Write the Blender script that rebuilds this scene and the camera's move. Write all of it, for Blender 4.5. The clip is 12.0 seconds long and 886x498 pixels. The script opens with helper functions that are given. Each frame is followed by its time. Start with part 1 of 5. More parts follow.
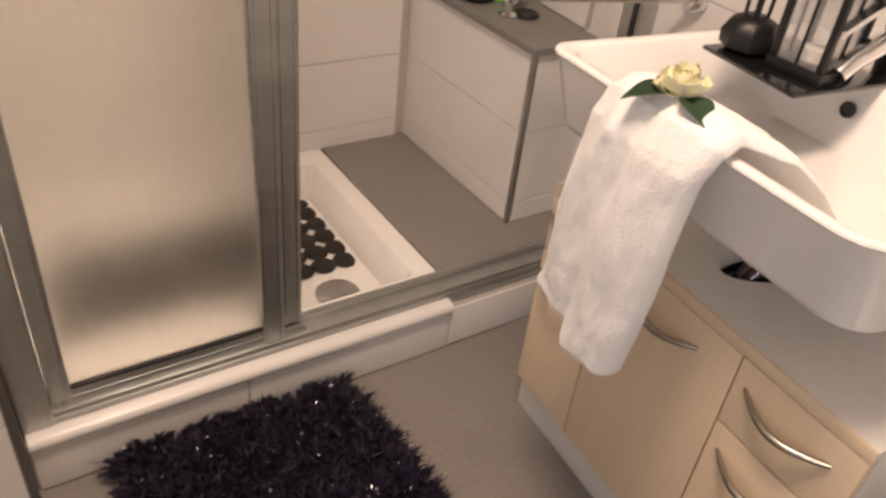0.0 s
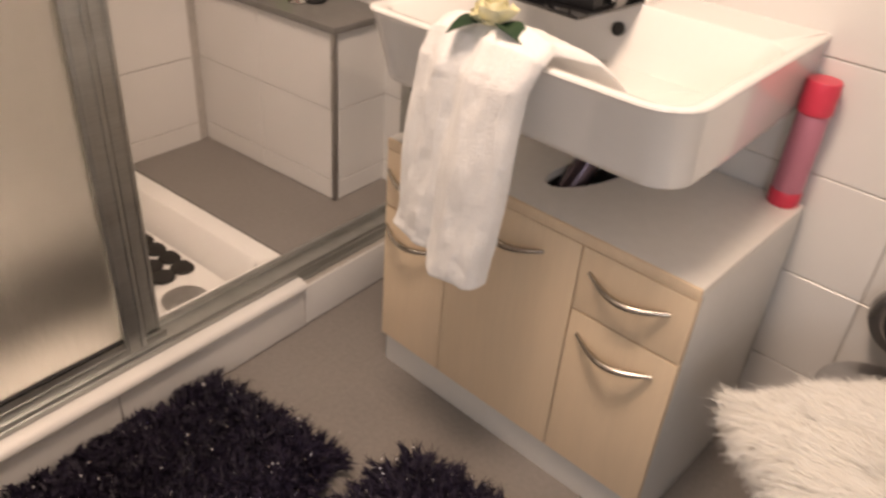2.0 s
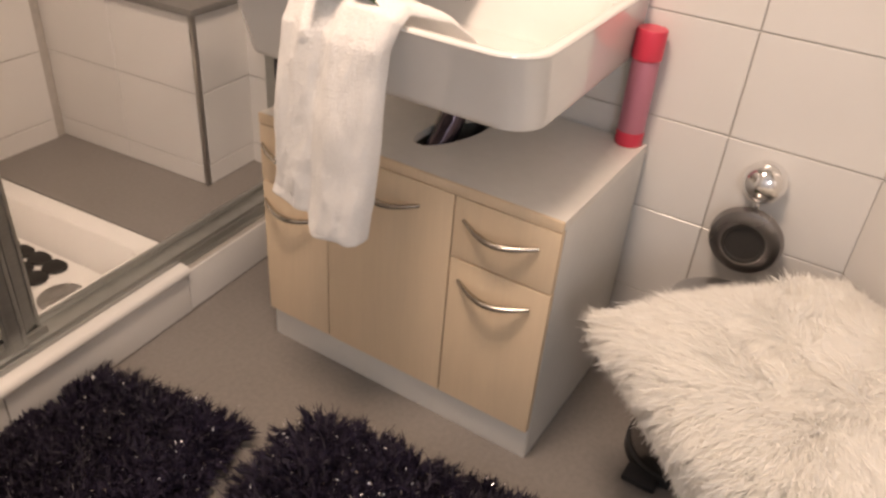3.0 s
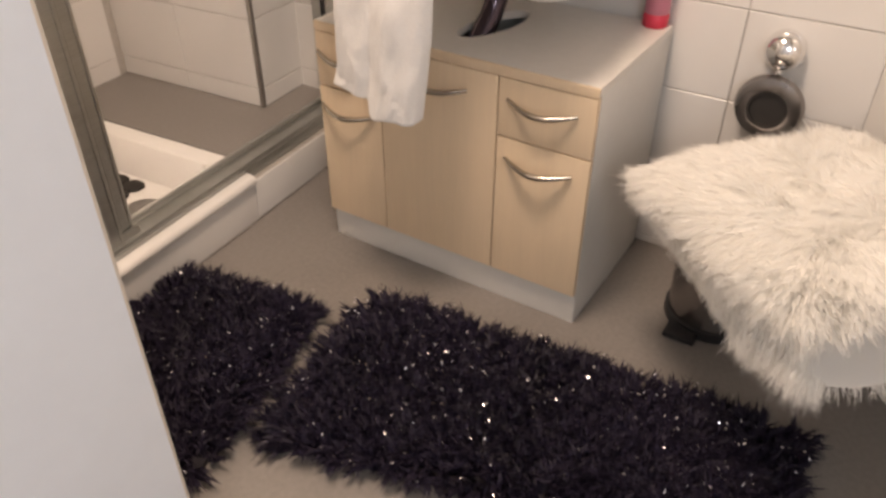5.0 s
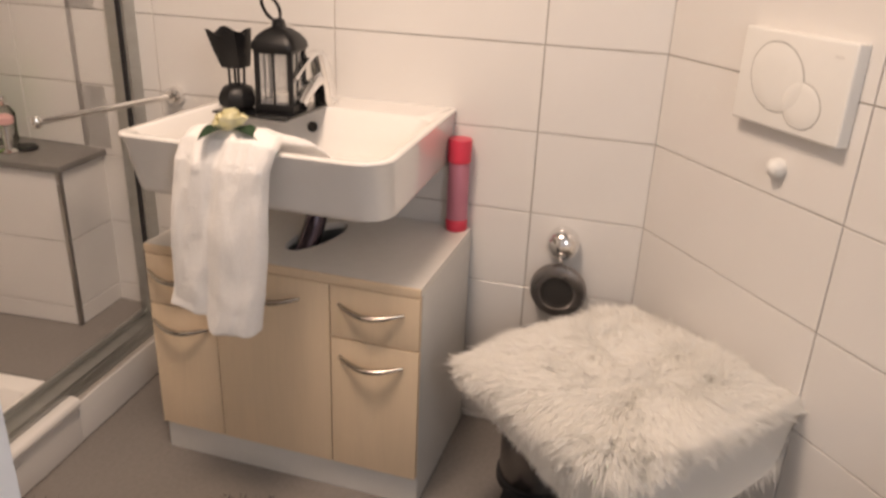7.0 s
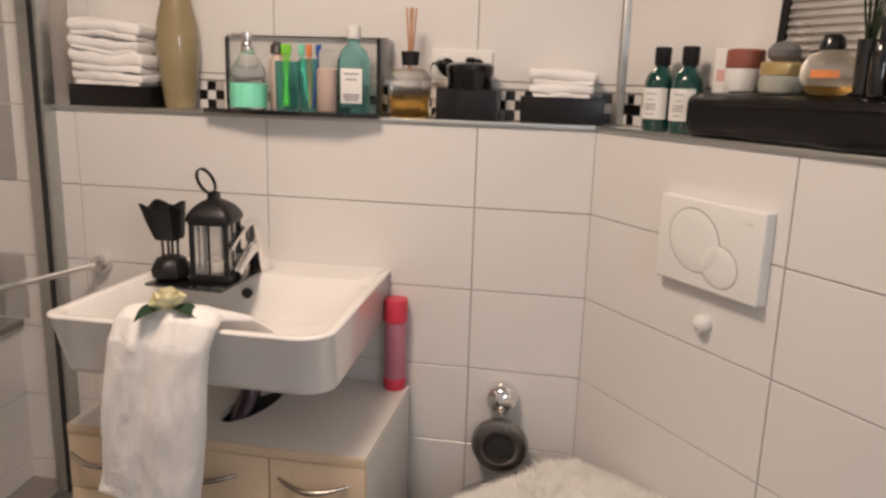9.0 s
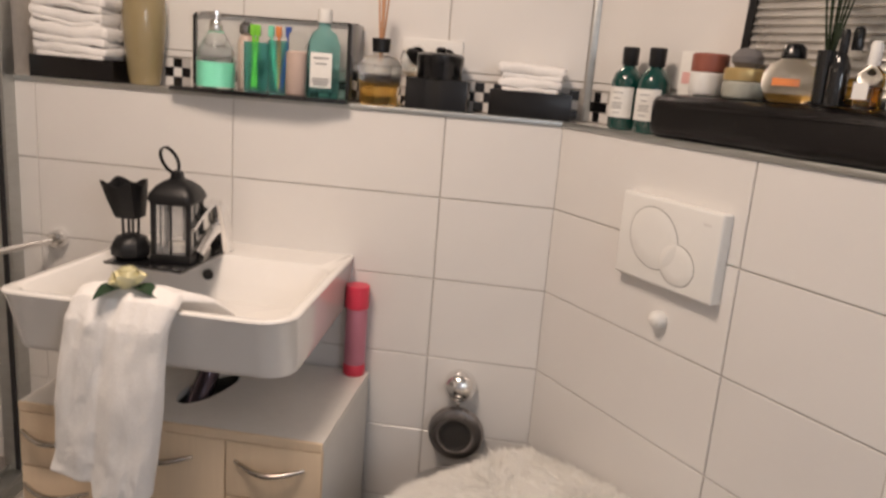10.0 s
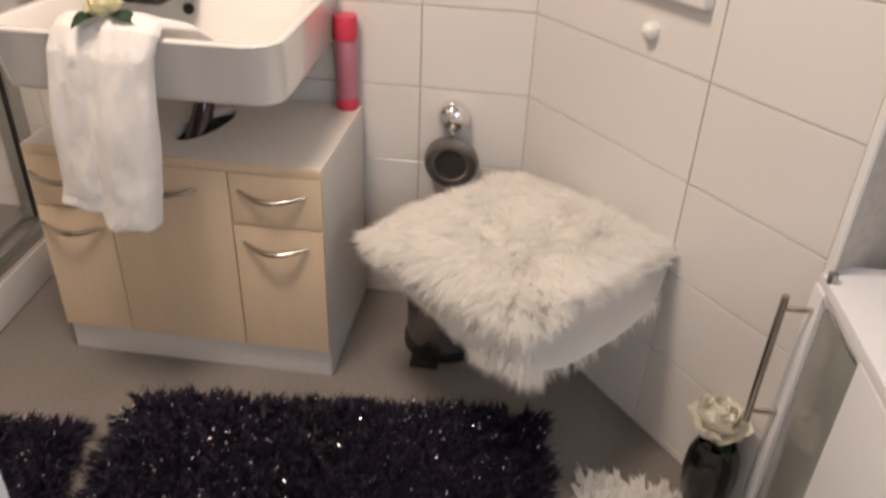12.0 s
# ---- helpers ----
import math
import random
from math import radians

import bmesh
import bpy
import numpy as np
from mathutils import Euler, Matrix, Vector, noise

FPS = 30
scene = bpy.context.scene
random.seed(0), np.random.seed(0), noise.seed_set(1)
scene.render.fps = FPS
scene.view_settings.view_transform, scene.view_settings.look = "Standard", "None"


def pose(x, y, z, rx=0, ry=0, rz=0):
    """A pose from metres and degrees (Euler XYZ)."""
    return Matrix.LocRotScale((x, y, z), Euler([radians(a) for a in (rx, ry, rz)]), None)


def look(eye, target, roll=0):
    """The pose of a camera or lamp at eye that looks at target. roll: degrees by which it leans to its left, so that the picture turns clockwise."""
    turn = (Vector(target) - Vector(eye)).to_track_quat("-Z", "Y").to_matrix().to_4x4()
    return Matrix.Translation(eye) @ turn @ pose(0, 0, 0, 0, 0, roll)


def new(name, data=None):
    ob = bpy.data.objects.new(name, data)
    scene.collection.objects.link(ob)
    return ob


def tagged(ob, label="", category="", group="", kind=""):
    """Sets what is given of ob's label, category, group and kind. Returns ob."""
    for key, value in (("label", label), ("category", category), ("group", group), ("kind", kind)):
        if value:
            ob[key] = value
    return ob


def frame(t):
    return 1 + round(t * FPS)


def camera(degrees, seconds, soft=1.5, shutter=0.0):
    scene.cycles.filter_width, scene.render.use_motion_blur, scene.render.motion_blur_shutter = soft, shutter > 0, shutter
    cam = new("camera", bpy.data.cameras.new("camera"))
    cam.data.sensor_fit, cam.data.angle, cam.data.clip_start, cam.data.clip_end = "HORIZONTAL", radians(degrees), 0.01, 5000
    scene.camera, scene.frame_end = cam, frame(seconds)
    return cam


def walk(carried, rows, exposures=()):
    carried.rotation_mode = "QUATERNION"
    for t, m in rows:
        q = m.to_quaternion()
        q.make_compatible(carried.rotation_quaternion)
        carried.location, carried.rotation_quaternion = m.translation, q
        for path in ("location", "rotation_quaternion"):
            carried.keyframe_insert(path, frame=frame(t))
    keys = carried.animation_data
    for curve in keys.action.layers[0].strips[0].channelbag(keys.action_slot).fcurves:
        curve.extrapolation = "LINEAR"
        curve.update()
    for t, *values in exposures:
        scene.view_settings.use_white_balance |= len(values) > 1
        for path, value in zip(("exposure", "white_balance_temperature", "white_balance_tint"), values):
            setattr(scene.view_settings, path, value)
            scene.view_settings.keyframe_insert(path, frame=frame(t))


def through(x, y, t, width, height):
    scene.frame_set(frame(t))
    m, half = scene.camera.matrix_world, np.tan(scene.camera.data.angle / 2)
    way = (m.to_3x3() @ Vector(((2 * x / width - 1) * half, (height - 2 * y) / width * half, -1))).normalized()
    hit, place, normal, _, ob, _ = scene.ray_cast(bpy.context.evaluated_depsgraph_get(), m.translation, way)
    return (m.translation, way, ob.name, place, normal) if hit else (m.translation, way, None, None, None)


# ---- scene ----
cam = camera(60.3, 12.0, soft=2.7, shutter=0.35)
PATH = [
    (0, (0.777, 0.158, 1.251), (1.638, 1.551, 0.103), 6.9),
    (0.5, (0.762, 0.099, 1.246), (1.519, 1.55, 0.096), 5.6),
    (1, (0.751, 0.1, 1.229), (1.633, 1.509, 0.117), 5.2),
    (1.5, (0.679, 0.122, 1.221), (1.737, 1.408, 0.113), 5.1),
    (2, (0.625, 0.108, 1.21), (1.901, 1.202, 0.126), 4.8),
    (2.5, (0.562, 0.087, 1.209), (1.98, 0.948, 0.092), 5.3),
    (2.7, (0.562, 0.076, 1.202), (2.008, 0.897, 0.09), 5.6),
    (4.3, (0.375, -0.034, 1.205), (1.86, 0.942, 0.288), -0.2),
    (4.5, (0.352, -0.021, 1.199), (1.824, 0.914, 0.22), -0.1),
    (5, (0.346, -0.031, 1.15), (1.712, 0.838, -0.024), 0.1),
    (5.5, (0.324, -0.037, 1.162), (1.736, 0.694, -0.051), 1.2),
    (6, (0.278, -0.058, 1.178), (1.825, 0.557, 0.07), 2.1),
    (6.5, (0.237, -0.031, 1.236), (1.933, 0.529, 0.337), 2.3),
    (7, (0.224, -0.022, 1.257), (1.999, 0.497, 0.496), 2.4),
    (7.5, (0.227, 0.003, 1.301), (2.070, 0.483, 0.693), 1.8),
    (9.5, (0.214, 0.027, 1.338), (2.144, 0.34, 0.921), 2.2),
    (10, (0.206, 0.031, 1.341), (2.136, 0.274, 0.876), 4.5),
    (10.5, (0.181, 0.009, 1.321), (2.007, 0.322, 0.569), 5.9),
    (11, (0.166, -0.008, 1.303), (1.980, 0.162, 0.478), 6.4),
    (11.5, (0.166, -0.017, 1.291), (1.968, 0.154, 0.439), 4.4),
    (12, (0.168, -0.005, 1.272), (1.871, 0.185, 0.24), 2.5),
]
EXPOSURES = [(0, 0.06, 6950, 17), (2.5, 0.09, 7000, 16), (4.5, 0.07, 7050, 16), (5.0, 0.22, 6920, 14), (5.5, 0.38, 7120, 16), (6.5, 0.06, 7050, 16), (9.5, -0.42, 6500, 13), (12.0, -0.11, 6540, 13)]
walk(cam, [(t, look(eye, target, roll)) for t, eye, target, roll in PATH], EXPOSURES)


# ---- light ----
world = bpy.data.worlds.new("world")
scene.world = world
world.use_nodes = True
world.node_tree.nodes["Background"].inputs[0].default_value = (1.0, 0.93, 0.86, 1)
world.node_tree.nodes["Background"].inputs[1].default_value = 0.12


def area_lamp(name, at, aim, size, power, colour):
    lamp = bpy.data.lights.new(name, "AREA")
    lamp.shape, lamp.size, lamp.energy, lamp.color = "DISK", size, power, colour
    ob = new(name, lamp)
    ob.matrix_world = look(at, aim)
    return ob


WARM, COOL = (1.0, 0.80, 0.64), (0.86, 0.93, 1.0)
area_lamp("ceiling_lamp_light", (0.97, 0.62, 2.34), (0.99, 0.62, 0), 0.46, 32, WARM)
# cool fill lamp added out of view to brighten the door and fronts
area_lamp("cool_fill_light", (-0.35, -0.98, 1.55), (0.2, 0.55, 1.2), 0.70, 16, COOL)


# ---- materials ----
def material(name, colour, rough=0.5, metal=0.0, vary=0.06, grain=40.0, bump=0.0, bump_scale=200.0, coat=0.0, trans=0.0, ior=1.45, sheen=0.0, piece=0.0, stretch=None, stain=3.0):
    m = bpy.data.materials.new(name)
    m.use_nodes = True
    t = m.node_tree
    b = t.nodes["Principled BSDF"]
    b.inputs["Metallic"].default_value = metal
    b.inputs["Coat Weight"].default_value = coat
    b.inputs["Coat Roughness"].default_value = 0.08
    b.inputs["Transmission Weight"].default_value = trans
    b.inputs["IOR"].default_value = ior
    b.inputs["Sheen Weight"].default_value = sheen
    b.inputs["Sheen Roughness"].default_value = 0.5
    co = t.nodes.new("ShaderNodeTexCoord")
    vec = co.outputs["Object"]
    if stretch:
        mp = t.nodes.new("ShaderNodeMapping")
        mp.inputs["Scale"].default_value = stretch
        t.links.new(vec, mp.inputs["Vector"])
        vec = mp.outputs["Vector"]
    fine = t.nodes.new("ShaderNodeTexNoise")
    fine.inputs["Scale"].default_value = grain
    fine.inputs["Detail"].default_value = 4
    big = t.nodes.new("ShaderNodeTexNoise")
    big.inputs["Scale"].default_value = stain
    big.inputs["Detail"].default_value = 2
    for n in (fine, big):
        t.links.new(vec, n.inputs["Vector"])
    add = t.nodes.new("ShaderNodeMath")
    add.operation = "ADD"
    t.links.new(fine.outputs["Fac"], add.inputs[0])
    t.links.new(big.outputs["Fac"], add.inputs[1])
    last = add.outputs[0]
    if piece:
        info = t.nodes.new("ShaderNodeObjectInfo")
        mul = t.nodes.new("ShaderNodeMath")
        mul.operation = "MULTIPLY_ADD"
        mul.inputs[1].default_value = piece
        t.links.new(info.outputs["Random"], mul.inputs[0])
        t.links.new(last, mul.inputs[2])
        last = mul.outputs[0]
    ramp = t.nodes.new("ShaderNodeMapRange")
    ramp.inputs["From Min"].default_value = 0.6
    ramp.inputs["From Max"].default_value = 1.4
    ramp.inputs["To Min"].default_value = 1 - vary
    ramp.inputs["To Max"].default_value = 1 + vary
    t.links.new(last, ramp.inputs["Value"])
    mix = t.nodes.new("ShaderNodeVectorMath")
    mix.operation = "SCALE"
    mix.inputs[0].default_value = colour
    t.links.new(ramp.outputs[0], mix.inputs["Scale"])
    t.links.new(mix.outputs[0], b.inputs["Base Color"])
    rr = t.nodes.new("ShaderNodeMapRange")
    rr.inputs["From Min"].default_value = 0.3
    rr.inputs["From Max"].default_value = 0.7
    rr.inputs["To Min"].default_value = max(0.0, rough * 0.85)
    rr.inputs["To Max"].default_value = min(1.0, rough * 1.15)
    t.links.new(big.outputs["Fac"], rr.inputs["Value"])
    t.links.new(rr.outputs[0], b.inputs["Roughness"])
    if bump:
        bn = t.nodes.new("ShaderNodeTexNoise")
        bn.inputs["Scale"].default_value = bump_scale
        bn.inputs["Detail"].default_value = 3
        t.links.new(vec, bn.inputs["Vector"])
        bp = t.nodes.new("ShaderNodeBump")
        bp.inputs["Strength"].default_value = bump
        bp.inputs["Distance"].default_value = 0.002
        t.links.new(bn.outputs["Fac"], bp.inputs["Height"])
        t.links.new(bp.outputs[0], b.inputs["Normal"])
    return m


M = {
    "tile": material("white_glazed_tile", (0.745, 0.725, 0.70), 0.22, vary=0.02, piece=0.35, bump=0.06, bump_scale=14, grain=8),
    "grout": material("grey_grout", (0.46, 0.43, 0.395), 0.9, vary=0.15, grain=60, bump=0.4),
    "plaster": material("white_wall_paint", (0.78, 0.80, 0.84), 0.7, vary=0.02, bump=0.15, bump_scale=90),
    "ceiling": material("white_ceiling_paint", (0.82, 0.81, 0.79), 0.85, vary=0.02, bump=0.2),
    "floor": material("grey_floor", (0.225, 0.205, 0.19), 0.42, vary=0.14, grain=90, bump=0.14, bump_scale=260, stain=2.6),
    "slate": material("grey_stone_slab", (0.235, 0.215, 0.20), 0.5, vary=0.09, grain=90, bump=0.15, bump_scale=220),
    "dark_slab": material("dark_grey_slab", (0.20, 0.19, 0.18), 0.35, vary=0.12, grain=70, bump=0.1),
    "acrylic": material("white_acrylic", (0.86, 0.84, 0.81), 0.18, vary=0.015, coat=0.4),
    "ceramic": material("white_ceramic", (0.86, 0.84, 0.81), 0.1, vary=0.012, coat=0.6),
    "plastic": material("white_plastic", (0.80, 0.79, 0.76), 0.35, vary=0.015),
    "chrome": material("chrome", (0.86, 0.85, 0.84), 0.07, 1.0, vary=0.02),
    "dark_chrome": material("dark_chrome", (0.30, 0.285, 0.28), 0.27, 1.0, vary=0.05),
    "alu": material("satin_aluminium", (0.52, 0.53, 0.515), 0.44, 1.0, vary=0.12, grain=30, stretch=(1, 1, 12)),
    "nickel": material("brushed_nickel", (0.50, 0.46, 0.41), 0.22, 1.0, vary=0.06),
    "seal": material("black_rubber", (0.02, 0.02, 0.022), 0.5, vary=0.2),
    "birch": material("birch_laminate", (0.77, 0.61, 0.43), 0.42, vary=0.035, grain=9, stretch=(14, 14, 1.2), stain=2.5, bump=0.05),
    "laminate": material("white_laminate", (0.70, 0.685, 0.655), 0.45, vary=0.03, bump=0.03),
    # near-black that stands for the shade inside hollows
    "hollow_shade": material("painted_hollow_shade", (0.03, 0.027, 0.025), 0.7, vary=0.2),
    "terry": material("white_terry_cloth", (0.86, 0.84, 0.82), 0.95, vary=0.05, grain=180, bump=0.75, bump_scale=260, sheen=0.4),
    "fur_black": material("black_shaggy_yarn", (0.013, 0.0085, 0.0235), 0.62, vary=0.55, grain=34),
    "tinsel": material("silver_tinsel", (0.80, 0.78, 0.82), 0.26, 1.0, vary=0.1),
    "rug_base": material("dark_rug_backing", (0.016, 0.013, 0.017), 0.95, vary=0.3),
    "black": material("black_metal", (0.006, 0.006, 0.007), 0.42, vary=0.2, bump=0.1),
    "black_gloss": material("black_gloss", (0.008, 0.008, 0.009), 0.08, vary=0.1, coat=0.5),
    "leather": material("black_leather", (0.007, 0.006, 0.006), 0.24, vary=0.25, bump=0.35, bump_scale=240),
    "door": material("white_door_paint", (0.85, 0.87, 0.90), 0.4, vary=0.02, bump=0.05),
    "mat": material("black_bath_mat", (0.018, 0.015, 0.013), 0.55, vary=0.2, bump=0.2),
    "steel": material("grey_steel", (0.42, 0.41, 0.40), 0.3, 1.0, vary=0.08),
}


def fur_material(name, colour, through=0.35):
    """Fibres that let part of the light through."""
    m = material(name, colour, 0.9, vary=0.01, grain=30)
    t = m.node_tree
    tr = t.nodes.new("ShaderNodeBsdfTranslucent")
    tr.inputs["Color"].default_value = (*colour, 1)
    mx = t.nodes.new("ShaderNodeMixShader")
    mx.inputs[0].default_value = through
    t.links.new(t.nodes["Principled BSDF"].outputs[0], mx.inputs[1])
    t.links.new(tr.outputs[0], mx.inputs[2])
    t.links.new(mx.outputs[0], t.nodes["Material Output"].inputs[0])
    return m


def clear_sheet(name, tint=0.9):
    """Thin clear sheet: mostly see-through with a gloss."""
    m = bpy.data.materials.new(name)
    m.use_nodes = True
    t = m.node_tree
    tp = t.nodes.new("ShaderNodeBsdfTransparent")
    tp.inputs[0].default_value = (tint, tint, tint, 1)
    b = t.nodes["Principled BSDF"]
    b.inputs["Base Color"].default_value = (0.8, 0.8, 0.8, 1)
    b.inputs["Roughness"].default_value = 0.06
    mx = t.nodes.new("ShaderNodeMixShader")
    mx.inputs[0].default_value = 0.12
    t.links.new(tp.outputs[0], mx.inputs[1])
    t.links.new(b.outputs[0], mx.inputs[2])
    t.links.new(mx.outputs[0], t.nodes["Material Output"].inputs[0])
    return m


M["sheet"] = clear_sheet("clear_acrylic_sheet")
M["fur_white"] = fur_material("white_fake_fur", (0.99, 0.98, 0.955), 0.55)


# ---- helpers for building ----
ORIGIN = {}


def finish(bm, name, mat, smooth=True):
    bmesh.ops.recalc_face_normals(bm, faces=bm.faces)
    me = bpy.data.meshes.new(name)
    bm.to_mesh(me)
    bm.free()
    if smooth:
        me.shade_smooth()
        me.set_sharp_from_angle(angle=radians(38))
    me.materials.append(M[mat] if isinstance(mat, str) else mat)
    return me


def thing(name, at, label, category, group="", kind=""):
    """An empty at the base of a thing; its parts are given in the world's metres."""
    ob = new(name)
    ob.location = at
    ORIGIN[ob] = Vector(at)
    return tagged(ob, label, category, group, kind)


def solid(name, bm, mat, label, category="", kind="", group="", at=(0, 0, 0), smooth=True):
    bmesh.ops.translate(bm, vec=-Vector(at), verts=bm.verts)
    ob = new(name, finish(bm, name, mat, smooth))
    ob.location = at
    ORIGIN[ob] = Vector(at)
    return tagged(ob, label, category, group, kind)


def part(name, bm, mat, parent, label="", smooth=True):
    bmesh.ops.translate(bm, vec=-ORIGIN[parent], verts=bm.verts)
    ob = new(name, finish(bm, name, mat, smooth))
    ob.parent = parent
    ORIGIN[ob] = ORIGIN[parent]
    return tagged(ob, label)


def put_box(bm, lo, hi, bevel=0.0, seg=2):
    b = bmesh.new()
    bmesh.ops.create_cube(b, size=1)
    for v in b.verts:
        v.co = Vector([(lo[i] + hi[i]) / 2 + v.co[i] * (hi[i] - lo[i]) for i in range(3)])
    if bevel:
        bmesh.ops.bevel(b, geom=b.edges[:], offset=bevel, segments=seg, affect="EDGES", profile=0.6)
    me = bpy.data.meshes.new("tmp")
    b.to_mesh(me)
    b.free()
    bm.from_mesh(me)
    bpy.data.meshes.remove(me)
    return bm


def box(lo, hi, bevel=0.0, seg=2):
    return put_box(bmesh.new(), lo, hi, bevel, seg)


def loft(bm, rings, close=True, cap=(False, False)):
    """Rings of points with the same count, skinned one to the next."""
    vs = [[bm.verts.new(p) for p in r] for r in rings]
    n = len(vs[0])
    for a, b in zip(vs, vs[1:]):
        for i in range(n if close else n - 1):
            k = (i + 1) % n
            bm.faces.new((a[i], a[k], b[k], b[i]))
    if cap[0]:
        bm.faces.new(vs[0][::-1])
    if cap[1]:
        bm.faces.new(vs[-1])
    return vs


def lathe(at, profile, n=28, bm=None, squash=1.0):
    """A body turned round the vertical through at; profile of (radius, height)."""
    bm = bm or bmesh.new()
    rings = [[Vector(at) + Vector((r * math.cos(2 * math.pi * i / n), squash * r * math.sin(2 * math.pi * i / n), z)) for i in range(n)] for r, z in profile]
    loft(bm, rings, True, (True, True))
    return bm


def tube(points, radius, n=10, bm=None, cap=True):
    """A round bar along points; radius a number or one for each point."""
    bm = bm or bmesh.new()
    pts = [Vector(p) for p in points]
    rings, side = [], None
    for i, p in enumerate(pts):
        d = (pts[min(i + 1, len(pts) - 1)] - pts[max(i - 1, 0)]).normalized()
        if side is None:
            side = d.orthogonal().normalized()
        side = (side - d * side.dot(d)).normalized()
        up = d.cross(side)
        r = radius[i] if isinstance(radius, (list, tuple)) else radius
        rings.append([p + side * r * math.cos(2 * math.pi * k / n) + up * r * math.sin(2 * math.pi * k / n) for k in range(n)])
    loft(bm, rings, True, (cap, cap))
    return bm


def rounded(x0, x1, y0, y1, z, radii, n=6):
    """A rounded rectangle, counter-clockwise from the (x0, y0) corner; one radius for each corner."""
    out = []
    for (cx, cy, sx, sy, a0), r in zip(((x0, y0, 1, 1, 180), (x1, y0, -1, 1, 270), (x1, y1, -1, -1, 0), (x0, y1, 1, -1, 90)), radii):
        for i in range(n + 1):
            a = radians(a0 + 90 * i / n)
            out.append(Vector((cx + sx * r + r * math.cos(a), cy + sy * r + r * math.sin(a), z)))
    return out


def turned(bm, m):
    bmesh.ops.transform(bm, matrix=m, verts=bm.verts)
    return bm


TILE_MESH = {}


def tile_piece(w, h, parent, m):
    """One glazed tile of w by h, its back on the wall, facing local -y, at the pose m."""
    key = (round(w, 4), round(h, 4))
    if key not in TILE_MESH:
        b = bmesh.new()
        d, e = 0.004, 0.0012
        back = [Vector(p) for p in ((0, 0, 0), (w, 0, 0), (w, 0, h), (0, 0, h))]
        mid = [Vector((p.x, -d + 0.0012, p.z)) for p in back]
        front = [Vector((min(max(p.x, e), w - e), -d, min(max(p.z, e), h - e))) for p in back]
        loft(b, [back, mid, front], True, (False, True))
        TILE_MESH[key] = finish(b, "tile", "tile", smooth=False)
    ob = new("tile", TILE_MESH[key])
    ob.parent = parent
    ob.matrix_basis = Matrix.Translation(-ORIGIN[parent]) @ m
    return ob


def tile_wall(parent, start, yaw, cuts_u, cuts_z, joint=0.0026):
    """Tiles between the cuts along a wall that starts at start and runs at yaw; they face its right-hand side."""
    base = pose(start[0], start[1], 0, 0, 0, yaw)
    for u0, u1 in zip(cuts_u, cuts_u[1:]):
        for z0, z1 in zip(cuts_z, cuts_z[1:]):
            if u1 - u0 > 0.012 and z1 - z0 > 0.012:
                tile_piece(u1 - u0 - joint, z1 - z0 - joint, parent, base @ Matrix.Translation((u0 + joint / 2, 0, z0 + joint / 2)))


def prism(points, z0, z1):
    bm = bmesh.new()
    loft(bm, [[Vector((x, y, z0)) for x, y in points], [Vector((x, y, z1)) for x, y in points]], True, (True, True))
    return bm


# ---- structure ----
XB, YS, ZL, ZC = 2.0, 2.06, 1.236, 2.42          # basin wall, shower's far wall, ledge, ceiling
DU = Vector((-0.7953, -0.6062, 0))               # along the slanting wall, away from the corner
DN = Vector((-0.6062, 0.7953, 0))                # out of it, into the room
DEPTH, END = 0.11, 0.868
ROWS = [0.0, 0.022, 0.2245, 0.427, 0.6295, 0.832, 1.0345, ZL]


def on_diag(u, out=0.0, z=0.0):
    p = Vector((XB, 0, 0)) + DU * u + DN * out
    return Vector((p.x, p.y, z))


floor = solid("floor", box((-0.9, -1.2, -0.1), (2.35, 2.4, 0)), "floor", "smooth warm grey floor of the bathroom", kind="structure")
solid("ceiling", box((-0.9, -1.2, ZC), (2.35, 2.4, ZC + 0.1)), "ceiling", "plain white ceiling", kind="structure")

# basin wall: a half-height front with a ledge, and the wall set back above it
wall_b = solid("wall_east", box((XB, 0.0, 0), (XB + DEPTH, 1.40, ZL - 0.006)), "grout", "basin wall of wide white tiles with grey joints", kind="structure")
wall_bu = solid("wall_east_upper", box((XB + DEPTH, -0.055, 0), (XB + DEPTH + 0.1, 1.40, ZC)), "grout", "white tiled wall set back above the ledge", kind="structure")
wall_bs = solid("wall_east_shower", box((XB, 1.40, 0), (XB + DEPTH + 0.1, 2.20, ZC)), "grout", "white tiled wall inside the shower", kind="structure")
CORNER = (XB + DEPTH, -0.4953 * DEPTH)
d0, d1 = on_diag(0), on_diag(END)
b0, b1 = Vector((*CORNER, 0)), on_diag(END, -DEPTH)
wall_d = solid("wall_southeast", prism([(d0.x, d0.y), (b0.x, b0.y), (b1.x, b1.y), (d1.x, d1.y)], 0, ZL - 0.006), "grout", "slanting white tiled wall with the flush plate", kind="structure")
c0, c1 = b0 - DN * 0.1, b1 - DN * 0.1
wall_du = solid("wall_southeast_upper", prism([(b0.x, b0.y), (c0.x + 0.08, c0.y), (c1.x, c1.y), (b1.x, b1.y)], 0, ZC), "grout", "white tiled slanting wall set back above the ledge", kind="structure")
wall_s = solid("wall_south", box((-0.9, -1.10, 0), (2.2, -1.0, ZC)), "plaster", "smooth cool white painted wall", kind="structure")
wall_w = solid("wall_west", box((-0.9, -1.0, 0), (-0.8, 2.3, ZC)), "plaster", "plain white painted wall", kind="structure")
wall_n = solid("wall_north", box((-0.9, YS, 0), (XB + 0.25, YS + 0.1, ZC)), "grout", "far shower wall of wide white tiles", kind="structure")
